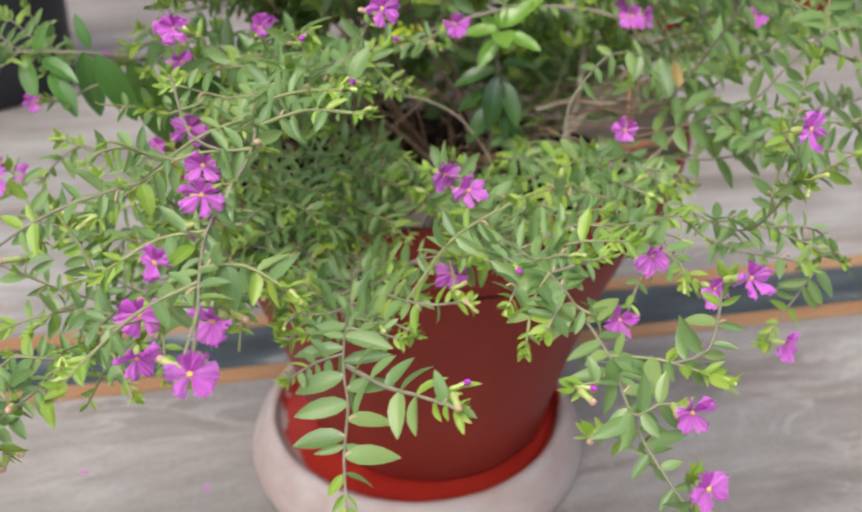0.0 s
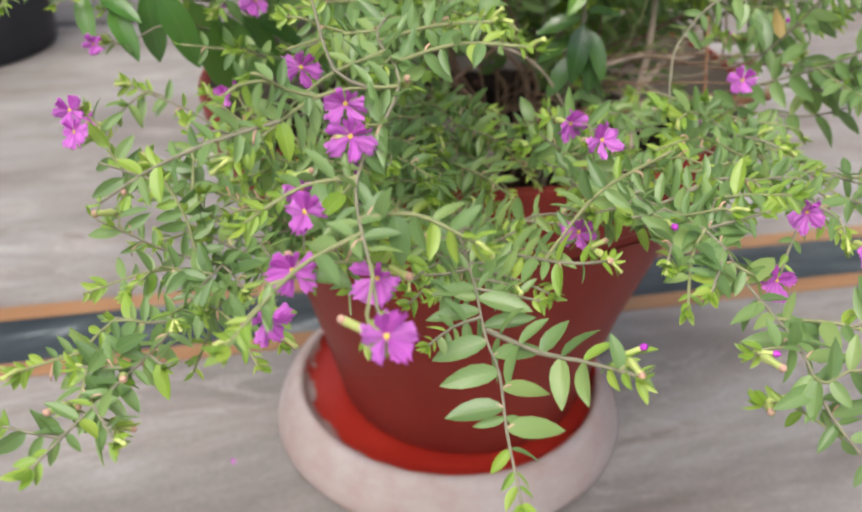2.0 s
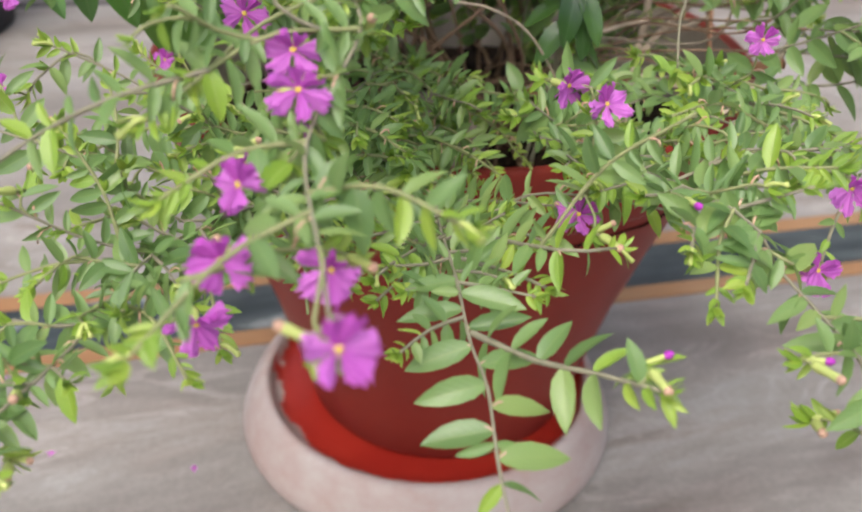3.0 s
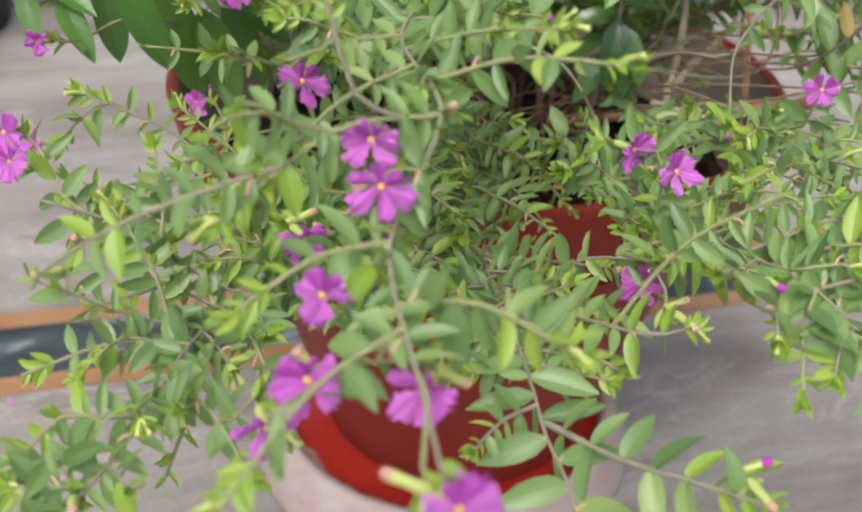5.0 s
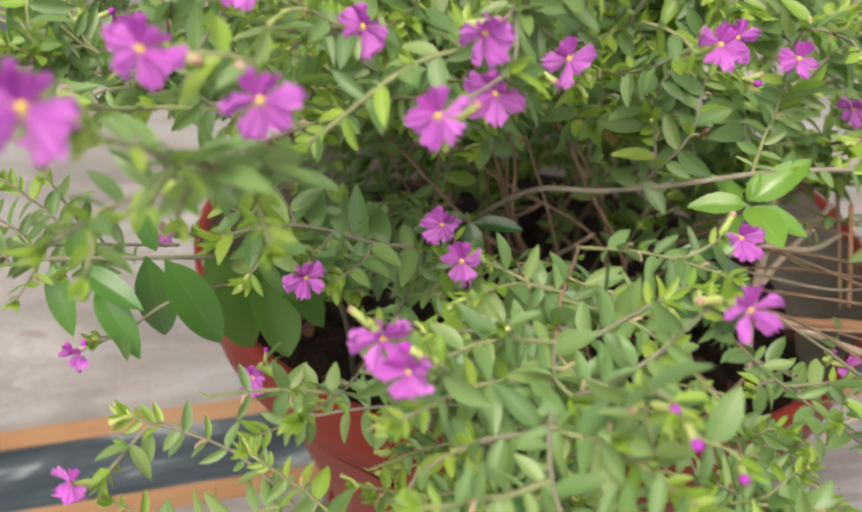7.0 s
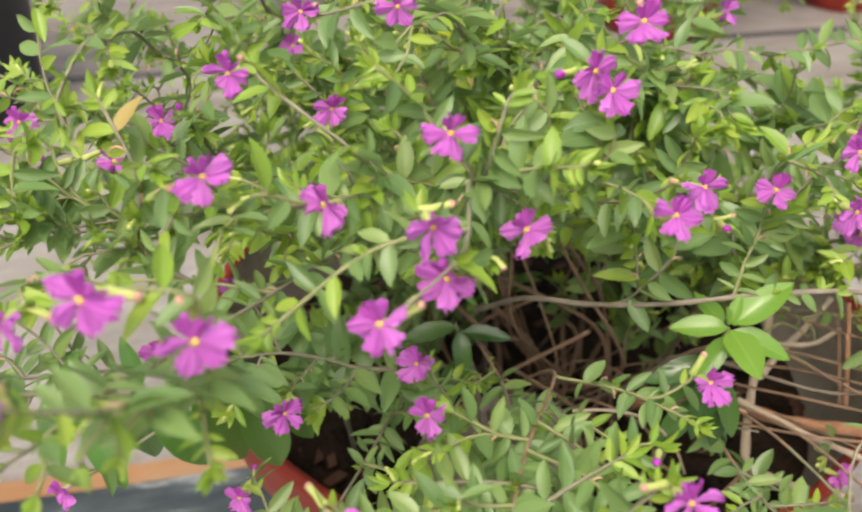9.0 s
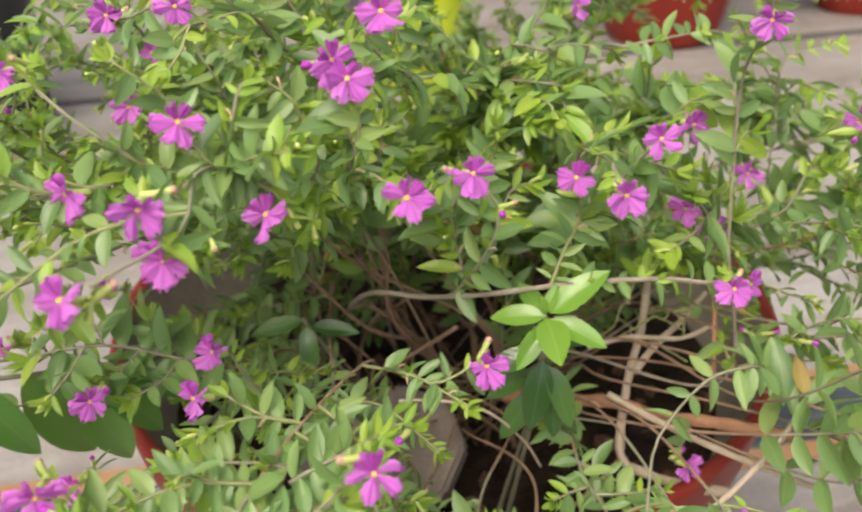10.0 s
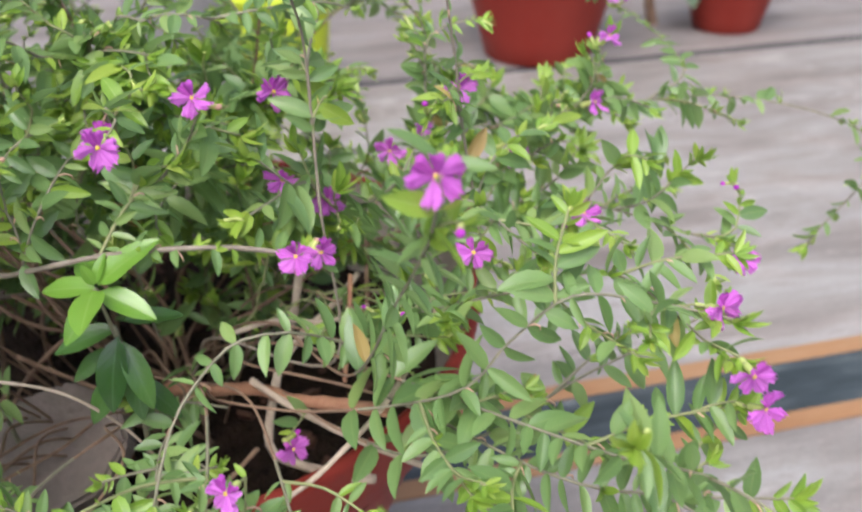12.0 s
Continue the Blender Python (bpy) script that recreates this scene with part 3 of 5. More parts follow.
gap((-0.090, -0.251, 0.361), (-0.113, -0.135, 0.278), 0.0041, 0.0100)
gap((-0.098, -0.253, 0.361), (-0.129, -0.150, 0.284), 0.0033, 0.0076)
gap((-0.062, -0.253, 0.383), (-0.125, -0.130, 0.268), 0.0044, 0.0122)
gap((-0.055, -0.251, 0.381), (-0.109, -0.120, 0.258), 0.0027, 0.0079)
gap((-0.086, -0.303, 0.345), (-0.117, -0.135, 0.276), 0.0038, 0.0109)
gap((-0.009, -0.246, 0.383), (0.021, -0.120, 0.278), 0.0038, 0.0102)
gap((0.075, -0.252, 0.370), (0.025, -0.120, 0.282), 0.0041, 0.0109)

gap((-0.045, -0.316, 0.326), (0.017, -0.120, 0.184), 0.0033, 0.0115)
gap((-0.042, -0.321, 0.320), (0.033, -0.120, 0.149), 0.0030, 0.0113)
gap((-0.049, -0.248, 0.369), (0.010, -0.060, 0.255), 0.0033, 0.0108)
gap((0.009, -0.257, 0.378), (0.105, -0.081, 0.190), 0.0033, 0.0123)

gap((-0.099, -0.264, 0.382), (-0.260, 0.171, 0.147), 0.0026, 0.0197)
gap((-0.093, -0.265, 0.377), (-0.212, 0.165, 0.110), 0.0022, 0.0164)
gap((-0.033, -0.339, 0.325), (0.016, -0.120, 0.194), 0.0026, 0.0112)

gap((0.100, -0.235, 0.395), (0.076, 0.244, 0.256), 0.0033, 0.0197)
gap((0.053, -0.227, 0.414), (-0.010, 0.250, 0.278), 0.0025, 0.0148)
gap((0.122, -0.236, 0.396), (0.209, 0.237, 0.262), 0.0041, 0.0247)
gap((0.094, -0.252, 0.363), (0.071, -0.090, 0.241), 0.0030, 0.0092)
gap((0.098, -0.257, 0.356), (0.083, -0.096, 0.210), 0.0030, 0.0096)
gap((0.090, -0.258, 0.357), (0.054, -0.083, 0.200), 0.0030, 0.0102)
gap((0.083, -0.228, 0.413), (0.169, 0.244, 0.272), 0.0033, 0.0197)

gap((0.060, -0.235, 0.352), (0.086, -0.108, 0.236), 0.0080, 0.0240)
gap((0.100, -0.245, 0.358), (0.084, -0.112, 0.240), 0.0075, 0.0230)
gap((0.090, -0.240, 0.352), (0.060, -0.115, 0.240), 0.0060, 0.0180)


def add_stalk(at, way, length):
    """A thin hooked stalk that a fallen flower has left on the stem."""
    way = way / (np.linalg.norm(way) + 1e-9)
    v, f = tube(np.array((at, at + 0.5 * length * way + (0, 0, 0.1 * length), at + 0.85 * length * way - (0, 0, 0.1 * length), at + 0.9 * length * way - (0, 0, 0.4 * length))), 0.00022, 0.00026, 4)
    JOINED.append((v, f, [3] * len(f), np.zeros((len(v), 2))))


def add_calyx(at, way, length):
    """A yellow-green flower tube without petals at the end of a shoot."""
    way = np.array(way) / (np.linalg.norm(way) + 1e-9)
    line = np.array([at + way * length * k for k in (0.0, 0.12, 0.35, 0.7, 0.95, 1.0)]) + np.array((0, 0, 0.06)) * length * np.array((0, 1, 2, 1, 0, 0))[:, None]
    v, f = tube(line, 1.0, 1.0, 6)
    rad = np.repeat(np.array((0.04, 0.085, 0.10, 0.085, 0.125, 0.07)) * length, 6)
    centre = np.repeat(line, 6, axis=0)
    v = centre + (v - centre) / (np.linalg.norm(v - centre, axis=1)[:, None] + 1e-9) * rad[:, None]
    JOINED.append((v, f, [4] * (len(f) - 7) + [5] * 7 if rng.random() < 0.12 else [4] * len(f), np.zeros((len(v), 2))))


def add_leaf(at, along_, normal, length, young, single, open_=0.9):
    if not single:
        if hollow(at) and rng.random() < 0.6:
            return
        middle = np.array(at) + 0.5 * length * np.array(along_) / (np.linalg.norm(along_) + 1e-9)
        if in_gap(middle) and rng.random() < open_:
            return
    k = rng.randrange(3)
    m = leaf_matrix(at, along_, normal, length, rng.uniform(0.85, 1.15))
    bare = thinned(np.array(at, dtype=float))
    if single:
        if bare:
            return
        under(plant, "leaf", LEAF_MESHES[1 if young else 0][k], m)
        return
    v, f, uv = BLADES[k]
    a = np.array(m)
    mat = 2 if rng.random() < 0.005 and at[1] > -0.16 else 1 if young else 0
    if not bare:
        JOINED.append((v @ a[:3, :3].T + a[:3, 3], f, [mat] * len(f), uv))


def stem_part(path, r0, r1, mat, name="stem", sides=6, label=""):
    v, f = tube(path, r0, r1, sides)
    return under(plant, name, mesh_of(name, v, f, [mat]), label=label)


def outward(p):
    """The way a leaf at p faces: up, and away from the middle of the bush."""
    n = np.array(p) - np.array((0.0, -0.02, 0.215))
    n = n / (np.linalg.norm(n) + 1e-9) * 0.85 + np.array((0.0, 0.0, 0.55))
    return n / np.linalg.norm(n)


def leafy(path, leaf, gap=0.0052, bare=0.15, single=False, tip=True, flat=0.75, open_=0.9):
    """Opposite pairs of leaves along a stem, shorter and yellower towards its tip."""
    seg = np.r_[0, np.cumsum(np.linalg.norm(np.diff(path, axis=0), axis=1))]
    total, at, turn = seg[-1], seg[-1] * bare, rng.uniform(-0.35, 0.35)
    while at < total:
        u = at / total
        p = np.array([np.interp(at, seg, path[:, i]) for i in range(3)])
        q = np.array([np.interp(min(at + 0.003, total), seg, path[:, i]) for i in range(3)])
        o = np.array([np.interp(at - 0.003, seg, path[:, i]) for i in range(3)])
        t = (q - o) / (np.linalg.norm(q - o) + 1e-9)
        side = np.cross(t, outward(p) + (0.02, 0.01, 0.0))
        side /= np.linalg.norm(side) + 1e-9
        up = np.cross(side, t)
        near_tip = tip and total - at < min(0.008, 0.24 * total)
        for s in (-1, 1):
            if rng.random() < 0.07:
                continue
            th = turn + rng.uniform(-0.5, 0.5)
            out = s * (math.cos(th) * side + flat * math.sin(th) * up)
            d = out + t * (0.35 if not near_tip else 0.8) + np.array((rng.uniform(-0.28, 0.28), rng.uniform(-0.28, 0.28), rng.uniform(-0.40, 0.28)))
            n = up + 0.85 * np.array((rng.uniform(-1, 1), rng.uniform(-1, 1), rng.uniform(-0.4, 1)))
            size = (1.0 if single else 0.92) * leaf * rng.uniform(0.66, 1.14) * (0.62 if near_tip else (0.75 + 0.4 * math.sin(math.pi * min(1, u + 0.15))))
            add_leaf(p, d, n, size, near_tip or (total - at < min(0.018, 0.5 * total) and rng.random() < (0.55 if p[2] > 0.325 else 0.3)), single, open_)
        if not near_tip and rng.random() < 0.16 and not in_gap(p):
            add_stalk(p, t + 1.2 * (side if rng.random() < 0.5 else -side) + (0, 0, rng.uniform(-0.3, 0.5)), rng.uniform(0.0025, 0.0042))
        if not single and not near_tip and rng.random() < (0.22 if p[1] > -0.2 else 0.10) and u > 0.25:
            way = t + 0.9 * (side if rng.random() < 0.5 else -side) + (0, 0, 0.5)
            for k in range(4):
                d = way + np.array((rng.uniform(-0.9, 0.9), rng.uniform(-0.9, 0.9), rng.uniform(-0.5, 0.7)))
                add_leaf(p, d, np.cross(d, side) + (0, 0, 0.4), leaf * rng.uniform(0.28, 0.5), True, False)
        spin = 0.3 if single else 0.9
        turn += rng.uniform(-spin, spin) - 0.35 * turn
        at += gap * rng.uniform(0.75, 1.3) * (0.55 if near_tip else 1.0)
    if tip:
        p, t = path[-1], path[-1] - path[-3]
        t = t / (np.linalg.norm(t) + 1e-9)
        if rng.random() < (0.45 if p[1] > -0.2 else 0.25) and not in_gap(p):
            for k in range(1 if rng.random() < 0.85 else 2):
                add_calyx(p - 0.001 * t, t + np.array((rng.uniform(-0.6, 0.6), rng.uniform(-0.6, 0.6), rng.uniform(-0.3, 0.5))), rng.uniform(0.0040, 0.0058))
        for k in range(7):
            a = k * 2.4 + rng.random()
            side = np.cross(t, (0.02, 0.01, 1.0))
            side /= np.linalg.norm(side) + 1e-9
            d = t + 0.6 * (math.cos(a) * side + math.sin(a) * np.cross(side, t))
            add_leaf(p, d, np.cross(d, side) + (0, 0, 0.3), leaf * rng.uniform(0.32, 0.62), True, single)


def remember(path, every=3):
    for i in range(2, len(path), every):
        NODES.append(path[i])
        d = path[i] - path[max(0, i - 3)]
        DIRS.append(d / (np.linalg.norm(d) + 1e-9))


def bough(*pts, r0=0.00065, r1=0.00033, leaf=0.0115, bare=0.3, single=False, mat=None, gap=0.0050, root=True, tip=True, twigs=8):
    """A branch along given points, rooted in the soil unless told otherwise."""
    if root:
        first = np.array(pts[0])
        base = CROWN + (rng.uniform(-0.022, 0.022), rng.uniform(-0.02, 0.02), 0) + 0.12 * (first - CROWN) * (1, 1, 0)
        wander = np.array((rng.uniform(-0.012, 0.012), rng.uniform(-0.008, 0.008), rng.uniform(-0.006, 0.008)))
        lift = 0.38 * base + 0.62 * first + wander
        lift[2] = max(first[2] - 0.014, 0.228)
        pts = (base, 0.68 * base + 0.32 * first + (0, 0, 0.022) - 0.6 * wander, lift) + pts
    path = spline(pts)
    if root and not single and mat is None and share_in_gaps(path, 0.5) > 0.6:
        return path
    cut = int(len(path) * 0.6) if root and mat is None else 0
    if cut:
        mid = r0 + (r1 - r0) * 0.6
        stem_part(path[:cut + 1], 0.8 * r0, mid, WOOD, "branch")
        stem_part(path[cut:], mid, r1, STEM, "branch")
    else:
        stem_part(path, r0, r1, mat or STEM, "branch")
    leafy(path, leaf, gap, bare, single, tip)
    remember(path)
    if twigs:
        spray(path, twigs, leaf)
    return path


def spray(path, count, leaf=0.010, start=0.45, length=0.030):
    """Short side twigs to both sides of a branch, in one plane, with small close leaves."""
    for k in range(count):
        i = int(len(path) * (start + (0.94 - start) * (k + rng.uniform(0, 0.8)) / count))
        i = min(max(i, 2), len(path) - 3)
        t = path[i + 2] - path[i - 2]
        t /= np.linalg.norm(t) + 1e-9
        side = np.cross(t, outward(path[i]))
        side /= np.linalg.norm(side) + 1e-9
        s = 1 if k % 2 else -1
        d = length * rng.uniform(0.55, 1.15)
        a = path[i]
        b = a + 0.5 * d * (s * side + 0.55 * t) + np.array((0, 0, 0.08 * d))
        c = a + d * (s * side + 0.75 * t) + np.array((0, 0, rng.uniform(-0.1, 0.12) * d))
        twig = spline((a, b, c), 0.003)
        if share_in_gaps(twig, 0.2) > 0.3:
            continue
        stem_part(twig, 0.0005, 0.00035, TIPSTEM, "twig", 5)
        leafy(twig, leaf * rng.uniform(0.70, 0.90), 0.0026 + 0.08 * leaf, 0.06, False)
        remember(twig)


def comb(path, count, leaf, start, end, length):
    """Short side twigs with close small leaves, alternating along a branch."""
    for k in range(count):
        i = min(max(int(len(path) * (start + (end - start) * (k + rng.uniform(0.0, 0.7)) / count)), 2), len(path) - 3)
        t = path[i + 2] - path[i - 2]
        t /= np.linalg.norm(t) + 1e-9
        side = np.cross(t, outward(path[i]))
        side /= np.linalg.norm(side) + 1e-9
        up = np.cross(side, t)
        s = 1 if k % 2 else -1
        d = length * rng.uniform(0.6, 1.1)
        a, rise = path[i], rng.uniform(-0.1, 0.35)
        b = a + 0.5 * d * (s * side + 0.5 * t + rise * up)
        c = a + d * (0.95 * s * side + rng.uniform(0.4, 0.8) * t + 1.2 * rise * up)
        bough(a, b, c, root=False, single=True, leaf=leaf * rng.uniform(0.85, 1.1), gap=0.0031, bare=0.06, r0=0.00045, r1=0.00033, twigs=0)


def pairs(path, leaf, start, end, gap):
    """Large mature leaves held level on both sides of a branch, one slightly after the other."""
    seg = np.r_[0, np.cumsum(np.linalg.norm(np.diff(path, axis=0), axis=1))]
    at, s = start * seg[-1], 1
    while at < end * seg[-1]:
        p, q = (np.array([np.interp(w, seg, path[:, i]) for i in range(3)]) for w in (at, at + 0.003))
        t = (q - p) / (np.linalg.norm(q - p) + 1e-9)
        side = np.cross(t, (0.0, -0.45, 0.9))
        side /= np.linalg.norm(side)
        for turn, size in ((s, 1.0), (-s, 0.45)) if rng.random() < 0.4 else ((s, 1.0),):
            d = turn * side + rng.uniform(-0.15, 0.35) * t + np.array((0, 0, rng.uniform(-0.12, 0.12)))
            n = np.array((rng.uniform(-0.25, 0.25), -0.50 + rng.uniform(-0.2, 0.2), 0.85))
            add_leaf(p, d, n, leaf * size * rng.uniform(0.9, 1.1), False, True)
        add_stalk(p, -0.4 * t + s * side * 0.8, rng.uniform(0.003, 0.0045))
        s, at = -s, at + gap * rng.uniform(0.9, 1.1)


# branches that hang over the front of the pot
HANGING = bough((-0.021, -0.204, 0.247), (-0.021, -0.267, 0.2595), (-0.020, -0.286, 0.2585), (-0.018, -0.298, 0.2575), (-0.0178, -0.314, 0.2548), (-0.016, -0.328, 0.249), single=True, bare=0.94, leaf=0.0090, gap=0.0062, twigs=0)
pairs(HANGING, 0.0128, 0.80, 0.965, 0.0054)
bough((-0.0195, -0.283, 0.2585), (-0.009, -0.295, 0.261), (-0.002, -0.303, 0.265), (0.0078, -0.3125, 0.2685), root=False, single=True, leaf=0.0095, r0=0.0007, r1=0.0004, bare=0.1, twigs=0)
bough((-0.030, -0.190, 0.240), (-0.013, -0.225, 0.253), (-0.001, -0.230, 0.260), (0.007, -0.235, 0.263), (0.020, -0.240, 0.2635), (0.031, -0.246, 0.264), single=True, bare=0.45, leaf=0.0118, gap=0.0066, twigs=0)
bough((-0.019, -0.235, 0.253), (-0.001, -0.270, 0.269), (0.0116, -0.267, 0.2676), root=False, single=True, leaf=0.009, r0=0.0007, bare=0.1, twigs=2)
LOW_LEFT = bough((-0.05, -0.20, 0.250), (-0.083, -0.250, 0.2585), (-0.094, -0.285, 0.2575), (-0.104, -0.306, 0.256), (-0.113, -0.320, 0.252), single=True, bare=0.5, leaf=0.0095, gap=0.0044)
RIGHT_HANGING = bough((0.018, -0.205, 0.262), (0.033, -0.268, 0.277), (0.042, -0.274, 0.267), (0.047, -0.286, 0.2635), (0.0475, -0.302, 0.264), (0.052, -0.309, 0.255), (0.061, -0.326, 0.247), single=True, bare=0.5, leaf=0.0108)
for a, m, e in (((-0.021, -0.225, 0.252), (-0.034, -0.238, 0.255), (-0.044, -0.246, 0.257)), ((-0.021, -0.240, 0.255), (-0.032, -0.256, 0.259), (-0.038, -0.266, 0.260)), ((-0.020, -0.230, 0.253), (-0.008, -0.240, 0.257), (0.000, -0.250, 0.259)), ((-0.020, -0.255, 0.258), (-0.010, -0.264, 0.260), (-0.003, -0.270, 0.260)), ((-0.021, -0.212, 0.249), (-0.006, -0.222, 0.254), (0.006, -0.228, 0.256))):
    bough(a, m, e, root=False, single=True, leaf=0.0078, gap=0.0034, bare=0.06, r0=0.0005, r1=0.0004, twigs=0)
comb(HANGING, 16, 0.0068, 0.60, 0.84, 0.017)
pairs(RIGHT_HANGING, 0.0118, 0.72, 0.96, 0.0070)
comb(RIGHT_HANGING, 20, 0.0080, 0.45, 0.80, 0.017)
comb(LOW_LEFT, 18, 0.0078, 0.48, 0.98, 0.013)
# the rest of the bush grows from a fixed point of the random series
rng.seed(11)
rng.getrandbits(32 * 37676)
# branches over the pot's shoulder
bough((-0.045, -0.170, 0.268), (-0.054, -0.166, 0.267), (-0.068, -0.1635, 0.264), (-0.079, -0.161, 0.2605), (-0.090, -0.1615, 0.258), (-0.100, -0.164, 0.2555), root=False, leaf=0.0098, r0=0.0005, bare=0.03, single=True, twigs=0, gap=0.0052)
bough((-0.04, -0.17, 0.250), (-0.073, -0.209, 0.256), (-0.086, -0.196, 0.262), (-0.103, -0.183, 0.270), (-0.124, -0.182, 0.280), leaf=0.0092, bare=0.4, single=True, gap=0.0044)
bough((-0.045, -0.195, 0.252), (-0.075, -0.238, 0.258), (-0.088, -0.242, 0.265), (-0.103, -0.235, 0.272), (-0.118, -0.238, 0.280), leaf=0.0088, bare=0.4, gap=0.0042)
bough((-0.05, -0.19, 0.25), (-0.08, -0.245, 0.256), (-0.095, -0.255, 0.262), (-0.112, -0.263, 0.277), leaf=0.0088, bare=0.45, gap=0.0042)
comb(bough((-0.120, -0.130, 0.291), (-0.150, -0.147, 0.302), (-0.168, -0.156, 0.305), (-0.182, -0.162, 0.303), root=False, leaf=0.0085, r0=0.0005, bare=0.15, twigs=0, gap=0.004, single=True), 12, 0.0066, 0.2, 0.95, 0.020)
bough((-0.08, -0.10, 0.262), (-0.113, -0.148, 0.289), (-0.129, -0.161, 0.2865), (-0.137, -0.173, 0.291), leaf=0.0115, bare=0.4)
bough((-0.032, -0.181, 0.309), (-0.041, -0.215, 0.3135), (-0.045, -0.240, 0.3145), (-0.040, -0.272, 0.314), (-0.0485, -0.290, 0.3015), (-0.045, -0.318, 0.2965), (-0.043, -0.333, 0.2945), leaf=0.0095, bare=0.45, twigs=18)
bough((-0.035, -0.12, 0.33), (-0.045, -0.166, 0.366), (-0.047, -0.184, 0.362), (-0.058, -0.202, 0.362), leaf=0.012, bare=0.4)
# brown woody stems in the middle
bough((-0.032, -0.070, 0.264), (-0.021, -0.098, 0.289), (-0.004, -0.109, 0.2945), (0.013, -0.123, 0.3045), (0.034, -0.128, 0.3105), (0.059, -0.125, 0.3095), (0.077, -0.120, 0.304), mat=GREYTWIG, r0=0.0011, r1=0.0007, bare=0.85, leaf=0.010, twigs=3)
bough((-0.03, -0.06, 0.25), (-0.06, -0.05, 0.28), (-0.09, -0.04, 0.31), mat=WOOD, r0=0.0012, r1=0.0005, bare=0.6)
bough((0.01, -0.03, 0.25), (0.012, -0.02, 0.30), (0.0, -0.03, 0.35), mat=WOOD, r0=0.0012, r1=0.0005, bare=0.6)
bough((0.03, 0.0, 0.25), (0.05, 0.01, 0.30), (0.06, 0.0, 0.34), mat=WOOD, r0=0.0012, r1=0.0005, bare=0.6)
bough((-0.02, 0.03, 0.25), (-0.04, 0.08, 0.30), (-0.06, 0.11, 0.33), mat=WOOD, r0=0.0012, r1=0.0005, bare=0.6)
bough((0.05, -0.05, 0.24), (0.09, -0.06, 0.27), (0.13, -0.07, 0.29), mat=WOOD, r0=0.0012, r1=0.0005, bare=0.6)
bough((0.02, 0.04, 0.25), (0.06, 0.10, 0.29), (0.09, 0.14, 0.31), mat=WOOD, r0=0.0012, r1=0.0005, bare=0.6)
for k in range(6):
    foot = np.array((0.012 + rng.uniform(-0.018, 0.018), -0.035 + rng.uniform(-0.02, 0.02), 0.178))
    knee = np.array((0.004 + rng.uniform(-0.020, 0.022), -0.058 + rng.uniform(-0.014, 0.012), 0.236 + rng.uniform(-0.01, 0.012)))
    head = np.array((-0.042 + rng.uniform(-0.032, 0.040), -0.055 + rng.uniform(-0.020, 0.022), 0.308 + rng.uniform(-0.012, 0.016)))
    path = spline((foot, knee, 0.5 * (knee + head) + (rng.uniform(-0.006, 0.006), -0.004, rng.uniform(-0.006, 0.004)), head))
    stem_part(path, 0.0010, 0.0006, WOOD, "branch")
    remember(path)
# tall and spreading stems on the other side
bough((0.085, -0.112, 0.262), (0.084, -0.102, 0.31), (0.083, -0.096, 0.353), (0.081, -0.114, 0.377), (0.078, -0.118, 0.412), leaf=0.010, bare=0.82, gap=0.006, twigs=0, mat=GREYTWIG)
bough((0.128, -0.092, 0.270), (0.125, -0.090, 0.33), (0.119, -0.10, 0.375), (0.112, -0.11, 0.405), leaf=0.010, bare=0.80, gap=0.006, twigs=0, mat=GREYTWIG)
bough((0.099, -0.120, 0.270), (0.087, -0.135, 0.286), (0.078, -0.150, 0.299), (0.068, -0.155, 0.301), (0.061, -0.158, 0.297), (0.053, -0.163, 0.288), (0.050, -0.170, 0.282), (0.048, -0.180, 0.274), leaf=0.012, bare=0.5, single=True, gap=0.007, twigs=0)
bough((0.080, -0.13, 0.258), (0.117, -0.154, 0.281), (0.131, -0.156, 0.2975), (0.145, -0.158, 0.311), (0.166, -0.155, 0.306), (0.180, -0.166, 0.308), leaf=0.0145, bare=0.55, single=True, gap=0.007, twigs=3)
bough((0.10, -0.10, 0.27), (0.135, -0.13, 0.295), (0.160, -0.14, 0.305), (0.178, -0.175, 0.302), leaf=0.014, bare=0.4)
bough((0.09, -0.13, 0.27), (0.105, -0.17, 0.32), (0.111, -0.20, 0.352), (0.1116, -0.204, 0.362), leaf=0.016, bare=0.55, twigs=0)
bough((0.11, -0.06, 0.27), (0.16, -0.07, 0.29), (0.205, -0.09, 0.285), leaf=0.0115, bare=0.45)
bough((0.15, 0.0, 0.29), (0.24, 0.01, 0.295), (0.30, -0.004, 0.277), (0.272, -0.018, 0.240), leaf=0.0135, bare=0.6, twigs=4)
bough((0.10, -0.13, 0.27), (0.148, -0.180, 0.284), (0.164, -0.205, 0.298), (0.180, -0.228, 0.300), leaf=0.0150, bare=0.4, twigs=4)
bough((0.10, -0.13, 0.262), (0.140, -0.175, 0.272), (0.165, -0.185, 0.274), (0.190, -0.190, 0.276), leaf=0.0140, bare=0.4, twigs=5)
bough((-0.06, -0.12, 0.33), (-0.085, -0.175, 0.345), (-0.103, -0.208, 0.352), (-0.116, -0.226, 0.352), leaf=0.0110, bare=0.5, twigs=5)
bough((-0.08, -0.10, 0.32), (-0.110, -0.13, 0.338), (-0.135, -0.150, 0.345), (-0.150, -0.165, 0.345), leaf=0.0110, bare=0.45, twigs=8)
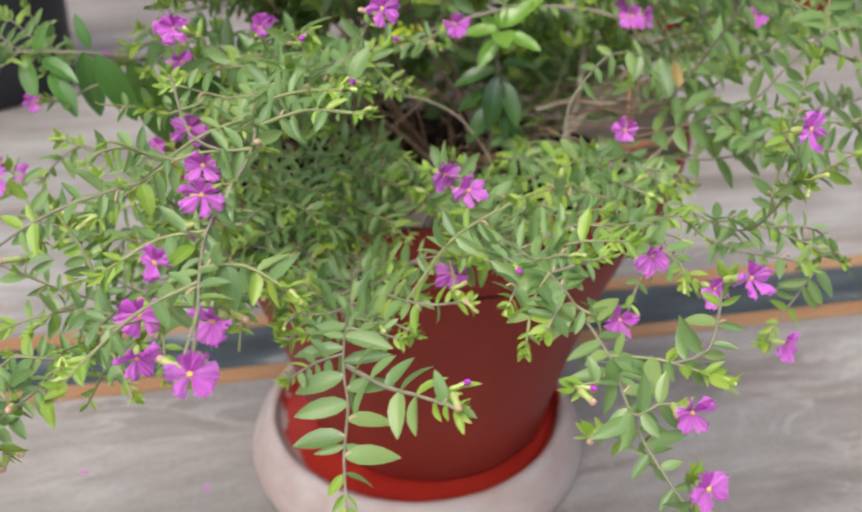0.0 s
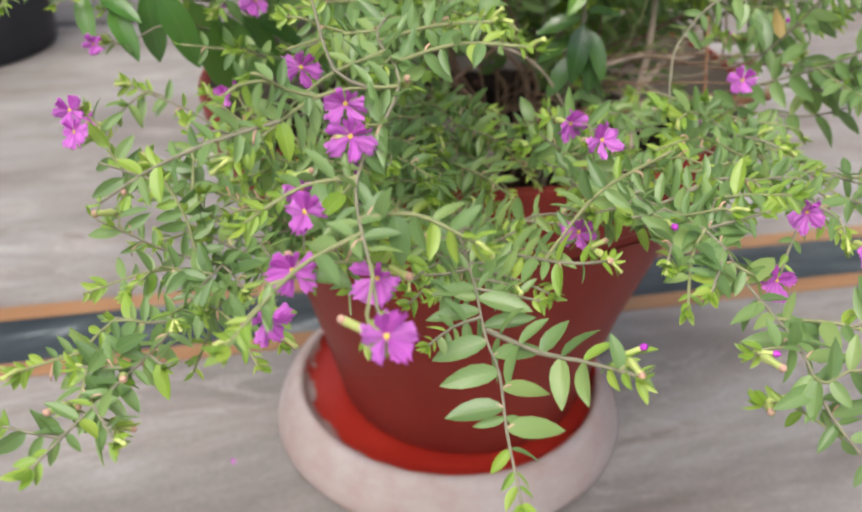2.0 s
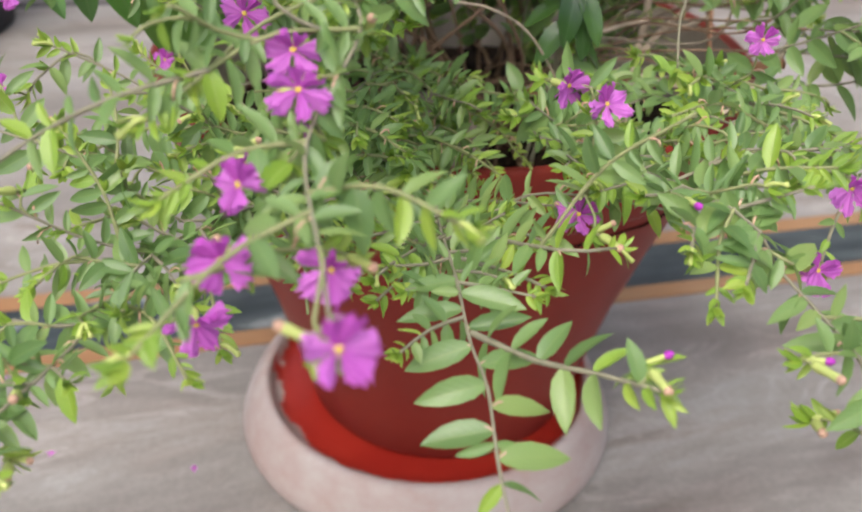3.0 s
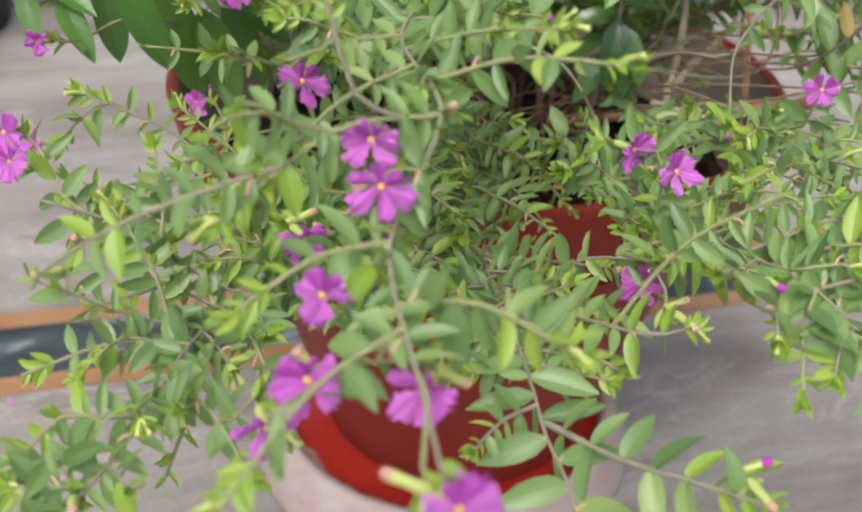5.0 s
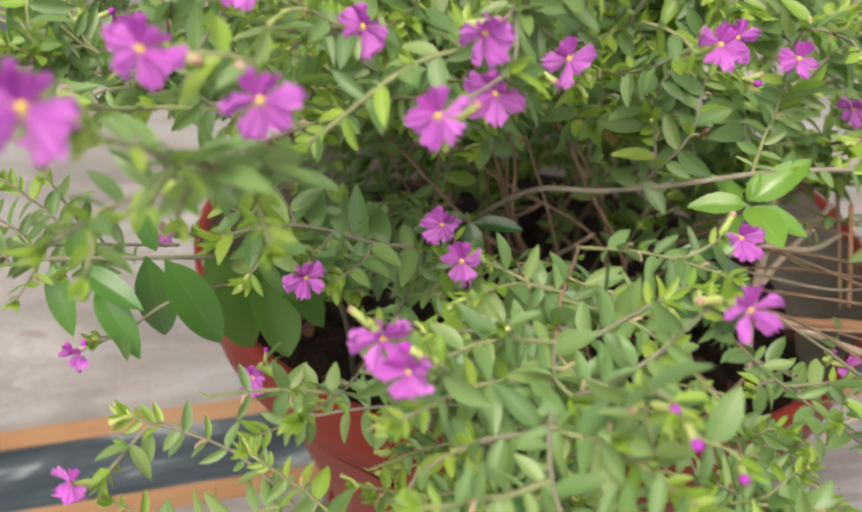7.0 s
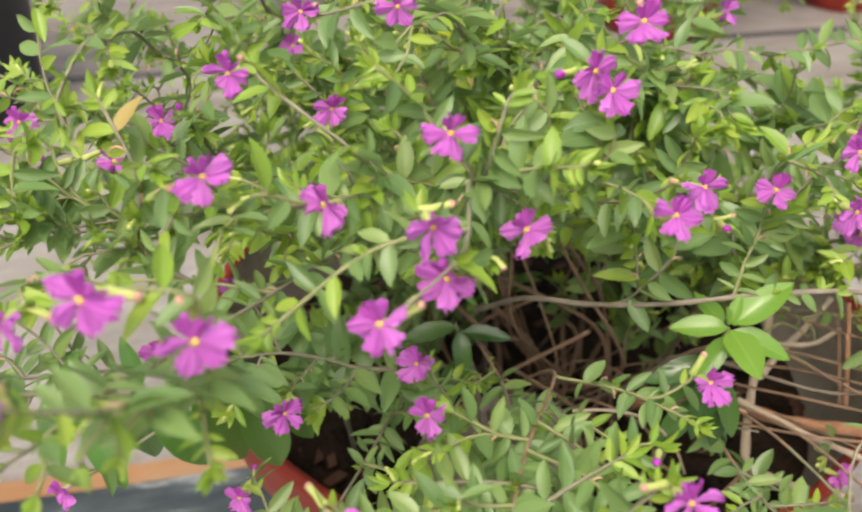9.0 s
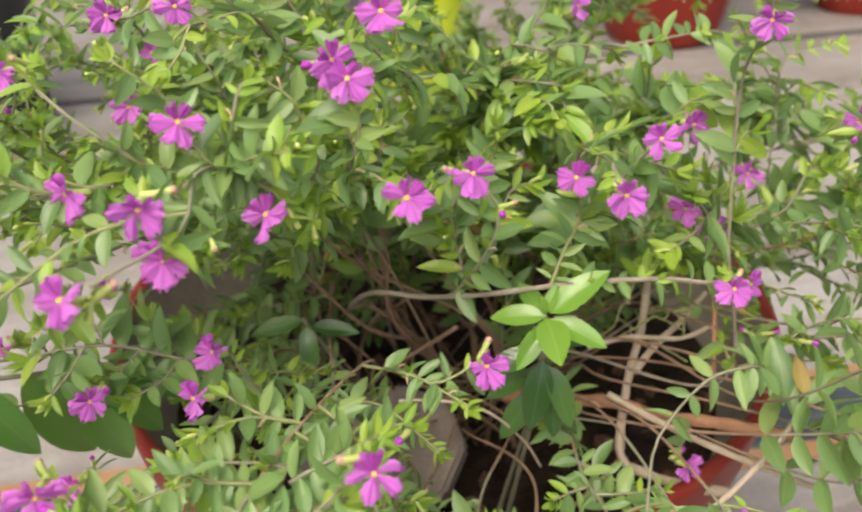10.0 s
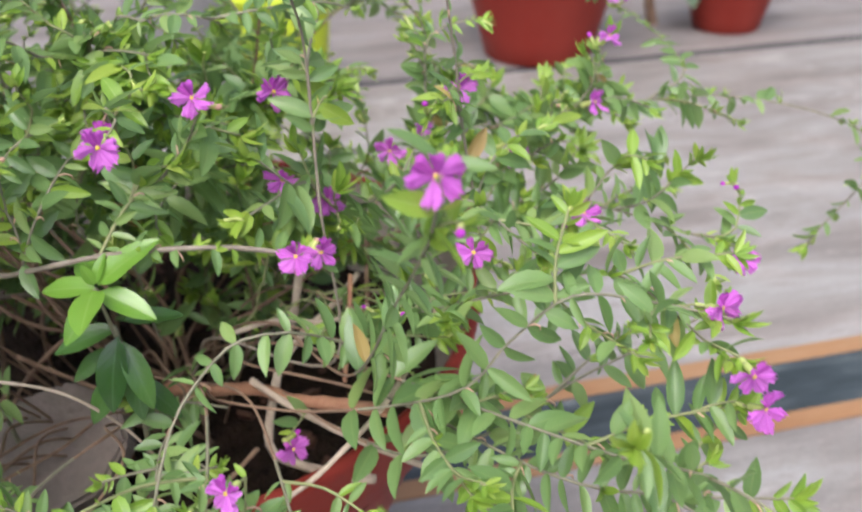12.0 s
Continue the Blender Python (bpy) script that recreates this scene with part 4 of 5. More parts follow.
bough((-0.09, -0.07, 0.31), (-0.130, -0.09, 0.330), (-0.160, -0.095, 0.340), leaf=0.0110, bare=0.45, twigs=8)
bough((-0.10, -0.04, 0.30), (-0.145, -0.07, 0.335), (-0.175, -0.085, 0.352), leaf=0.0105, bare=0.4, twigs=10)
bough((-0.08, 0.0, 0.31), (-0.14, -0.02, 0.340), (-0.175, -0.03, 0.350), leaf=0.0105, bare=0.4, twigs=10)
bough((-0.09, -0.06, 0.30), (-0.130, -0.10, 0.318), (-0.165, -0.120, 0.322), leaf=0.0105, bare=0.4, twigs=10)
bough((-0.06, -0.02, 0.32), (-0.10, -0.04, 0.355), (-0.125, -0.05, 0.372), leaf=0.0105, bare=0.4, twigs=10)
bough((-0.085, -0.202, 0.350), (-0.094, -0.226, 0.364), (-0.101, -0.236, 0.372), (-0.106, -0.241, 0.377), root=False, leaf=0.0100, r0=0.0005, bare=0.05, gap=0.0035, twigs=0, single=True)

# the dense right-hand side, reaching forward
bough((0.06, -0.12, 0.255), (0.082, -0.19, 0.262), (0.094, -0.235, 0.272), (0.096, -0.262, 0.300), leaf=0.010, bare=0.4, twigs=6)
bough((0.05, -0.13, 0.262), (0.060, -0.19, 0.272), (0.058, -0.235, 0.274), leaf=0.0095, bare=0.35, twigs=10)
bough((0.08, -0.07, 0.29), (0.12, -0.10, 0.31), (0.14, -0.14, 0.312), leaf=0.0125, bare=0.35, twigs=5)
bough((0.085, -0.130, 0.252), (0.108, -0.150, 0.2576), (0.130, -0.144, 0.2603), (0.153, -0.135, 0.2687), (0.177, -0.129, 0.277), (0.193, -0.127, 0.285), leaf=0.0135, bare=0.6, single=True, gap=0.0075, twigs=2)
ROW = bough((-0.060, -0.134, 0.292), (-0.070, -0.137, 0.2955), (-0.080, -0.137, 0.299), (-0.089, -0.138, 0.3015), (-0.098, -0.140, 0.302), (-0.107, -0.142, 0.301), root=False, leaf=0.0135, gap=0.0062, bare=0.0, r0=0.0006, r1=0.0004, single=True, twigs=0)
comb(ROW, 6, 0.0098, 0.1, 0.9, 0.013)
# side twigs of the branch over the front, rows of close upright leaves
for line in (((-0.030, -0.193, 0.310), (-0.040, -0.189, 0.308), (-0.051, -0.186, 0.305), (-0.061, -0.182, 0.301)),
             ((-0.034, -0.207, 0.312), (-0.043, -0.205, 0.309), (-0.052, -0.202, 0.304)),
             ((-0.039, -0.222, 0.314), (-0.047, -0.221, 0.310), (-0.055, -0.218, 0.304)),
             ((-0.031, -0.197, 0.310), (-0.023, -0.193, 0.312), (-0.013, -0.188, 0.314)),
             ((-0.037, -0.216, 0.314), (-0.028, -0.212, 0.314), (-0.018, -0.206, 0.315))):
    bough(*line, root=False, single=True, leaf=0.0098, gap=0.0036, bare=0.06, r0=0.0005, r1=0.00035, twigs=0)
comb(bough((-0.038, -0.190, 0.250), (-0.047, -0.225, 0.257), (-0.052, -0.250, 0.2585), leaf=0.0075, bare=0.5, single=True, gap=0.004, twigs=0), 12, 0.0068, 0.5, 0.97, 0.016)
comb(bough((0.040, -0.150, 0.258), (0.056, -0.205, 0.268), (0.068, -0.216, 0.2675), (0.080, -0.222, 0.270), leaf=0.0090, bare=0.5, single=True, gap=0.005, twigs=0), 10, 0.0075, 0.5, 0.95, 0.018)
# low leafy cushion behind the hanging branches
bough((-0.010, -0.150, 0.250), (-0.024, -0.190, 0.256), (-0.030, -0.222, 0.262), leaf=0.0085, bare=0.35, twigs=14)
bough((0.010, -0.150, 0.255), (0.005, -0.195, 0.262), (0.012, -0.225, 0.266), leaf=0.0085, bare=0.6, twigs=3)
bough((-0.035, -0.150, 0.262), (-0.050, -0.205, 0.268), (-0.058, -0.235, 0.270), leaf=0.0085, bare=0.35, twigs=12)
bough((-0.030, -0.140, 0.285), (-0.038, -0.185, 0.292), (-0.030, -0.225, 0.300), leaf=0.0095, bare=0.55, twigs=5)
bough((-0.060, -0.130, 0.275), (-0.075, -0.180, 0.288), (-0.085, -0.205, 0.300), leaf=0.0095, bare=0.35, twigs=10)

# ---- flowers ----
def petal_mesh(seed, mat, width=0.37):
    """A crinkled petal one unit long along y: a narrow claw, a ruffled end with a notched, wavy edge."""
    lump = random.Random(seed)
    verts, uvs, faces = [], [], []
    phase, tilt, lean = lump.uniform(0, 6), lump.uniform(-0.16, 0.16), lump.uniform(-0.14, 0.14)
    for u, w in zip((0.0, 0.2, 0.38, 0.55, 0.70, 0.83, 0.93, 1.0), (0.20, 0.42, 0.68, 0.90, 1.02, 1.0, 0.86, 0.52)):
        for j in range(9):
            s = j / 4 - 1
            crimp = (0.13 * math.sin(8.0 * s + phase) + 0.07 * math.sin(15.0 * s + 6 * u + phase)) * u
            ragged = (0.10 * math.cos(7.0 * s + phase) + lump.uniform(-0.05, 0.05)) * max(0.0, u - 0.55) / 0.45
            edge = 1 + 0.16 * math.sin(19.0 * u + phase + (2.0 if s > 0 else 0.0)) * abs(s)
            verts.append((width * w * s * edge + lean * u * u, u - 0.10 * s * s * max(0.0, u - 0.5) - ragged, 0.12 * u * u - 0.14 * max(0.0, u - 0.8) + crimp + tilt * s * w - 0.22 * s * s * w * width / 0.33))
            uvs.append((u, 0.5 + 0.5 * s))
    for i, j in itertools.product(range(7), range(8)):
        a = i * 9 + j
        faces.append((a, a + 1, a + 10, a + 9))
    return mesh_of("petal", verts, faces, [mat], uvs=uvs)


PETALS = [petal_mesh(k, PETAL) for k in range(5)]
PETALS_UP = [petal_mesh(k + 9, PETAL_UP, 0.34) for k in range(3)]
PETAL_MESH = PETALS[0]


def calyx_mesh(name, mat, mouth):
    """A ribbed tube along z, one unit long, mouth at z = 0."""
    v, f = lathe([(0.02, -1.0), (0.13, -0.97), (0.16, -0.82), (0.125, -0.5), (0.12, -0.25), (mouth, -0.03), (mouth * 0.85, 0.0), (mouth * 0.5, -0.06)], 10)
    v = [(x * (1 + 0.12 * (k % 2)), y * (1 + 0.12 * (k % 2)), z) for k, (x, y, z) in enumerate(v)]
    return mesh_of(name, v, f, [mat])


CALYX_MESH = calyx_mesh("calyx", CALYX, 0.17)
SPENT_MESH = calyx_mesh("spent_calyx", CALYX, 0.13)
v, f = lathe([(0.01, -0.05), (0.5, 0.0), (0.42, 0.14), (0.2, 0.22), (0.01, 0.2)], 10)
THROAT_MESH = mesh_of("throat", v, f, [THROAT])
v, f = lathe([(0.01, -0.5), (0.32, -0.42), (0.5, -0.1), (0.46, 0.2), (0.25, 0.42), (0.02, 0.5)], 10)
BUD_MESH = mesh_of("bud", [(x * (1 + 0.12 * (k % 2)), y * (1 + 0.12 * (k % 2)), z) for k, (x, y, z) in enumerate(v)], f, [BUD])
SPENT_TIP_MESH = mesh_of("spent_tip", v, f, [SPENT])


def facing(at, way, roll=0.0):
    z = Vector(way).normalized()
    x = Vector((0, 0, 1)).cross(z)
    x = x.normalized() if x.length > 1e-4 else Vector((1, 0, 0))
    y = z.cross(x)
    m = Matrix((x, y, z)).transposed().to_4x4()
    m.translation = Vector(at)
    return m @ pose(0, 0, 0, 0, 0, roll)


def flower(at, way, size):
    """Two dark petals up, four paler ones down, on a ribbed green calyx."""
    size *= 0.95
    m = facing(at, way, rng.uniform(-25, 25))
    ob = under(plant, "flower", CALYX_MESH, m @ Matrix.Scale(size * 0.58, 4), "purple six-petalled flower on a green calyx")
    for k, a in enumerate((62, 118, 176, 238, 302, 4)):
        upper = k < 2
        size_k = (0.70 if upper else rng.uniform(0.80, 0.96)) * rng.uniform(0.88, 1.08)
        p = pose(0, 0, 0.02, 0, 0, a - 90 + rng.uniform(-8, 8)) @ pose(0, 0.05, 0, (30 if upper else 6) + rng.uniform(-22, 24), rng.uniform(-26, 26), 0)
        under(ob, "petal", PETALS_UP[rng.randrange(3)] if upper else PETALS[rng.randrange(5)], p @ Matrix.Scale(size_k, 4))
    under(ob, "throat", THROAT_MESH, pose(0, 0, 0.01) @ Matrix.Scale(0.22, 4), "yellow throat")
    return ob


def bud(at, way, size):
    ob = under(plant, "flower_bud", SPENT_MESH, facing(at, way) @ Matrix.Scale(size * 0.62, 4), "closed purple bud on a green calyx")
    under(ob, "bud", BUD_MESH, pose(0, 0, 0.12) @ Matrix.Diagonal((0.36, 0.34, 0.48, 1)))


def spent(at, way, size):
    ob = under(plant, "spent_flower", SPENT_MESH, facing(at, way) @ Matrix.Scale(size * 0.7, 4), "withered green calyx with a pinkish tip")
    under(ob, "tip", SPENT_TIP_MESH, pose(0, 0, 0.05) @ Matrix.Scale(0.3, 4))


def branch_to(tip, leaf, bare=0.12, single=False, low=0.008, must=False):
    """A shoot that leaves the nearest stem below the tip and bends out to it."""
    t = np.array(tip)
    nodes, dirs = np.array(NODES), np.array(DIRS)
    far = np.linalg.norm(t - nodes, axis=1)
    cost = far + 0.05 * (nodes[:, 2] > t[2] + 0.02) + 0.03 * (1 - (dirs * (t - nodes)).sum(1) / (far + 1e-9))
    if must:
        cost = far + 0.02 * (nodes[:, 2] > t[2] + 0.01) + 0.004 * (1 - (dirs * (t - nodes)).sum(1) / (far + 1e-9))
        cost[far < 0.004] = 1e9
    else:
        cost[(far < low) | (np.linalg.norm(nodes - CROWN, axis=1) > np.linalg.norm(t - CROWN) - 0.004)] = 1e9
    best = int(cost.argmin())
    n, d = NODES[best], np.linalg.norm(t - NODES[best])
    bend = n + 0.4 * d * (0.7 * DIRS[best] + 0.3 * (t - n) / d) + np.array((0, 0, 0.10 * d))
    late = t - 0.3 * (t - bend) + np.array((rng.uniform(-0.1, 0.1) * d, rng.uniform(-0.1, 0.1) * d, 0.06 * d))
    path = spline((n, bend, late, t))
    if not must and (share_in_gaps(path, 0.2) > 0.25 or d > 0.06):
        return None
    stem_part(path, min(0.00065, 0.00034 + 0.004 * d), 0.00032, STEM if d > 0.02 else TIPSTEM, "twig", 5)
    leafy(path, leaf, 0.0041, bare, single, open_=0.4 if must else 0.9)
    remember(path)
    return path


def bloom(x, y, z, kind="flower", size=0.0102, leaf=0.0092, way=None):
    """A shoot that ends beside the given place, with a flower, a bud or a spent calyx there."""
    at = np.array((x, y, z))
    out = np.array((x, y + 0.02, 0.0))
    out = out / (np.linalg.norm(out) + 1e-6)
    if way is None:
        w = 0.45 * out + np.array((rng.uniform(-0.6, 0.6), -0.7 + rng.uniform(-0.3, 0.45), 0.5 + rng.uniform(-0.4, 0.3)))
    else:
        w = np.array(way, dtype=float)
    w = w / np.linalg.norm(w)
    tube_length = {"flower": 0.58, "bud": 0.62, "spent": 0.70}[kind] * size
    heel = at - 0.97 * tube_length * w
    tip = heel - 0.0022 * w + np.array((-0.0006 * w[0], 0.0006, -0.0003))
    shoot = branch_to(tip, leaf, must=True)
    stem_part(spline((shoot[-2], tip, heel), 0.001), 0.00034, 0.00040, TIPSTEM, "pedicel", 5)
    {"flower": flower, "bud": bud, "spent": spent}[kind](at, w, size)
    if kind == "flower":
        front = w + np.array((0.0, -0.6, 0.35))
        BLOOMS.append((at, front / np.linalg.norm(front)))
    if rng.random() < 0.55:
        side = np.array((rng.uniform(-1, 1), rng.uniform(-0.6, 0.4), rng.uniform(-0.2, 0.8)))
        axis = side / np.linalg.norm(side) + 0.3 * w
        axis /= np.linalg.norm(axis)
        dry = rng.random() < 0.7
        (spent if dry else bud)(tip + axis * size * 0.8 * (0.66 if dry else 0.58), axis, size * 0.8)


# lower front, over the pot
for p in ((0.0129, -0.2386, 0.2871), (0.0061, -0.2296, 0.2878), (-0.0498, -0.2852, 0.3083), (-0.0511, -0.2759, 0.3116), (-0.0582, -0.2995, 0.2988), (-0.0601, -0.3089, 0.2914), (-0.0683, -0.2945, 0.2695), (-0.0422, -0.3366, 0.2963), (-0.0441, -0.3105, 0.2907), (0.0084, -0.2442, 0.2627), (-0.0640, -0.2525, 0.2797)):
    bloom(*p, size=0.0104)
for p in ((0.0622, -0.2578, 0.2763), (0.0753, -0.2942, 0.2911), (0.0797, -0.2607, 0.2676), (0.0598, -0.3147, 0.2689), (0.0597, -0.3319, 0.2628), (0.0669, -0.1890, 0.2855), (0.0521, -0.2713, 0.2646)):
    bloom(*p, size=0.0100)
for p in ((0.0920, -0.2710, 0.3180), (0.0790, -0.1270, 0.3070), (0.1250, -0.1290, 0.3070), (0.1090, -0.2480, 0.2400), (0.1400, -0.2150, 0.2860)):
    bloom(*p, size=0.0100)
# left side
for p in ((-0.1358, -0.1724, 0.2899), (-0.1241, -0.2337, 0.2866), (-0.1270, -0.2260, 0.2895), (-0.1343, -0.1944, 0.2729), (-0.1146, -0.0702, 0.2747), (-0.1251, -0.1232, 0.2900), (-0.1009, -0.1538, 0.2660)):
    bloom(*p, size=0.0088)
bloom(-0.1080, -0.2440, 0.3800, size=0.0125, way=(0.1, -0.75, 0.6))
# middle
for p in ((-0.0548, -0.1558, 0.3121), (-0.0705, -0.2170, 0.3281), (-0.0111, -0.2181, 0.3334), (-0.0531, -0.1794, 0.3178), (-0.0860, -0.1592, 0.3003), (0.0105, -0.1676, 0.3153), (-0.0670, -0.2287, 0.3310), (-0.0640, -0.2380, 0.3060)):
    bloom(*p, size=0.0100)
for p in ((-0.0301, -0.2388, 0.3316), (-0.0180, -0.2416, 0.3201), (-0.0083, -0.1933, 0.3176), (-0.0298, -0.2471, 0.3334), (-0.0482, -0.2866, 0.3009), (0.0249, -0.2695, 0.2787), (-0.1009, -0.1500, 0.2640)):
    bloom(*p, kind="bud", size=0.0075)
for p in ((0.0083, -0.3133, 0.2693), (0.0116, -0.2670, 0.2676), (-0.1118, -0.2628, 0.2783), (-0.1120, -0.3095, 0.2575), (-0.0989, -0.3103, 0.2491), (-0.0981, -0.3023, 0.2602), (-0.1108, -0.2435, 0.2742), (0.0387, -0.3091, 0.2676), (0.0394, -0.3083, 0.2551), (-0.0382, -0.2730, 0.3159)):
    bloom(*p, kind="spent", size=0.0085)
# upper left
for p in ((-0.0503, -0.1869, 0.3574), (-0.0529, -0.1868, 0.3681), (-0.0619, -0.2055, 0.3617), (-0.0868, -0.2207, 0.3707), (-0.1013, -0.2197, 0.3771), (-0.0728, -0.1702, 0.3633), (-0.0490, -0.1669, 0.3763), (-0.0924, -0.1800, 0.3746), (-0.0201, -0.1527, 0.3827), (-0.0170, -0.1560, 0.3800), (-0.0101, -0.1465, 0.3906)):
    bloom(*p, size=0.0105)
for p in ((-0.1587, -0.0953, 0.3464), (-0.1432, -0.1193, 0.3459), (-0.1336, -0.1023, 0.3383), (-0.0907, -0.0475, 0.3500), (-0.0930, -0.1429, 0.3787), (-0.1179, -0.1080, 0.3523), (-0.0817, -0.1042, 0.3789), (-0.0585, -0.1231, 0.3861), (-0.0740, -0.1230, 0.3620), (-0.1221, -0.2034, 0.3605)):
    bloom(*p, size=0.0098)
# upper middle and the other side
for p in ((0.0350, -0.1255, 0.3409), (0.0426, -0.1497, 0.3485), (-0.0055, -0.1712, 0.3608), (0.0084, -0.1472, 0.3537), (-0.0340, -0.1703, 0.3574), (0.0851, -0.1220, 0.3051), (0.0809, -0.1162, 0.3766), (0.0570, -0.1189, 0.3479), (0.0732, -0.0906, 0.3389), (0.0115, -0.0092, 0.2990)):
    bloom(*p, size=0.0100)
for p in ((0.1116, -0.2040, 0.3640), (0.1043, -0.0546, 0.3044), (0.1173, -0.0223, 0.2993), (0.1255, -0.0775, 0.3337), (0.1459, -0.0536, 0.3016), (0.0732, -0.0933, 0.3132), (0.0463, -0.0407, 0.3587), (0.0849, -0.0845, 0.3019), (0.1758, -0.0373, 0.3125), (0.1817, -0.0272, 0.3325), (0.2144, -0.0909, 0.2786), (0.1633, -0.0864, 0.2949)):
    bloom(*p, size=0.0100)
for p in ((0.1790, -0.1830, 0.3050), (0.1830, -0.1830, 0.2960), (0.1780, -0.1640, 0.3100), (0.0731, -0.1320, 0.2463), (0.2050, 0.0600, 0.3250), (0.1500, 0.0700, 0.3300)):
    bloom(*p, size=0.0095)
for p in ((0.0150, -0.1474, 0.3433), (0.1029, -0.1036, 0.2743), (0.1059, -0.1227, 0.2847), (0.2100, -0.0860, 0.3015), (0.1144, -0.1012, 0.3373), (0.1150, -0.2080, 0.3560)):
    bloom(*p, kind="bud", size=0.0075)

# leafy shoots without flowers: over the crown and between the branches
made = 0
while made < 290:
    a, e = rng.uniform(0, 2 * math.pi), rng.uniform(0.05, 1.35)
    k = rng.uniform(0.78, 1.05)
    p = (0.02 + 0.17 * k * math.cos(a) * math.cos(e), 0.0 + 0.19 * k * math.sin(a) * math.cos(e), 0.255 + 0.125 * k * math.sin(e))
    if p[1] < -0.13 or (p[1] < 0.02 and p[2] < 0.285):
        continue
    if hollow(p) or (p[1] < 0.0 and p[2] < 0.310) or (p[0] > 0.04 and rng.random() < 0.72):
        continue
    made += branch_to(p, rng.uniform(0.0085, 0.0120)) is not None
made = 0
while made < 150:
    a, r = rng.uniform(-0.35, math.pi + 0.35), 0.115 * math.sqrt(rng.uniform(0.08, 1.0))
    p = (r * math.cos(a), r * math.sin(a), rng.uniform(0.215, 0.300))
    made += 1
    if hollow(p) or p[0] > 0.03 and rng.random() < 0.6:
        continue
    branch_to(p, rng.uniform(0.0100, 0.0135))
made = 0
while made < 14:
    made += 1
    branch_to((rng.uniform(0.04, 0.13), rng.uniform(-0.04, 0.06), rng.uniform(0.23, 0.30)), rng.uniform(0.0095, 0.0125))
made = 0
while made < 95:
    made += 1
    branch_to((rng.uniform(-0.09, 0.07), rng.uniform(-0.065, 0.05), rng.uniform(0.235, 0.325)), rng.uniform(0.0120, 0.0165))
made = 0
while made < 70:
    p = (rng.uniform(-0.04, 0.09), rng.uniform(-0.115, -0.030), rng.uniform(0.298, 0.345))
    made += 1
    branch_to(p, rng.uniform(0.0125, 0.0170))
made = 0
while made < 60:
    made += 1
    branch_to((rng.uniform(0.0, 0.085), rng.uniform(-0.085, -0.01), rng.uniform(0.248, 0.312)), rng.uniform(0.0110, 0.0150))
made = 0
while made < 50:
    made += 1
    branch_to((rng.uniform(0.085, 0.200), rng.uniform(-0.09, 0.02), rng.uniform(0.275, 0.325)), rng.uniform(0.0105, 0.0140))
made = tries = 0
while made < 150 and tries < 900:
    tries += 1
    p = (rng.uniform(-0.165, -0.015), rng.uniform(-0.175, 0.03), rng.uniform(0.330, 0.390))
    if hollow(p) or p[2] > 0.395 - 0.25 * max(0.0, -p[0] - 0.07):
        continue
    made += branch_to(p, rng.uniform(0.0080, 0.0105)) is not None
fronts = [n for n in NODES if n[1] < -0.12]
made = 0
while made < 110:
    n = fronts[rng.randrange(len(fronts))]
    p = n + np.array((rng.gauss(0, 0.014), rng.gauss(0, 0.014), rng.gauss(0.004, 0.008)))
    if p[2] < 0.262 and p[1] < -0.16 and -0.07 < p[0] < 0.12:
        continue
    if p[1] < -0.29 or p[2] > 0.375 or p[2] < 0.24:
        continue
    if hollow(p) or (p[0] > -0.03 and p[1] > -0.25 and p[2] > 0.282) or (p[1] > -0.20 and 0.295 < p[2] < 0.345):
        continue
    made += branch_to(p, rng.uniform(0.0065, 0.0080) if p[1] < -0.22 else rng.uniform(0.0075, 0.0095)) is not None

# small-leaved cushion over the rim in front
made = 0
while made < 60:
    p = (rng.uniform(-0.070, -0.008), rng.uniform(-0.235, -0.150), rng.uniform(0.236, 0.262))
    made += 1
    branch_to(p, rng.uniform(0.0060, 0.0078))

# leaves leave the flowers open to the front
GAPS.clear()
for at, way in BLOOMS:
    gap(at + 0.003 * way, at + 0.040 * way, 0.0052, 0.0075)
shut = in_gaps(np.array([v.mean(0) for v, f, m, uv in JOINED]))
kept = [leaf for leaf, bad in zip(JOINED, shut) if not bad]
starts = np.cumsum([0] + [len(v) for v, f, m, uv in kept])
foliage = under(plant, "foliage", mesh_of(
    "foliage", np.concatenate([v for v, f, m, uv in kept]),
    [tuple(i + int(n) for i in face) for n, (v, f, m, uv) in zip(starts, kept) for face in f],
    [LEAF, YOUNG, WITHER, PEDICEL, CALYX, SPENT], [k for v, f, m, uv in kept for k in m],
    np.concatenate([uv for v, f, m, uv in kept])), kind="stuff")

far_plant(0.549, 1.145)

# ---- dead twigs and roots over the soil ----
def dead_twig(*pts, r0=0.0012, r1=0.0008, mat=DEAD, label="bare dry brown twig lying across the pot"):
    v, f = tube(spline(pts, 0.003), r0, r1, 7)
    return tagged(new("dead_twig", mesh_of("dead_twig", v, f, [mat])), label, "twig", group="dry twigs in the pot")


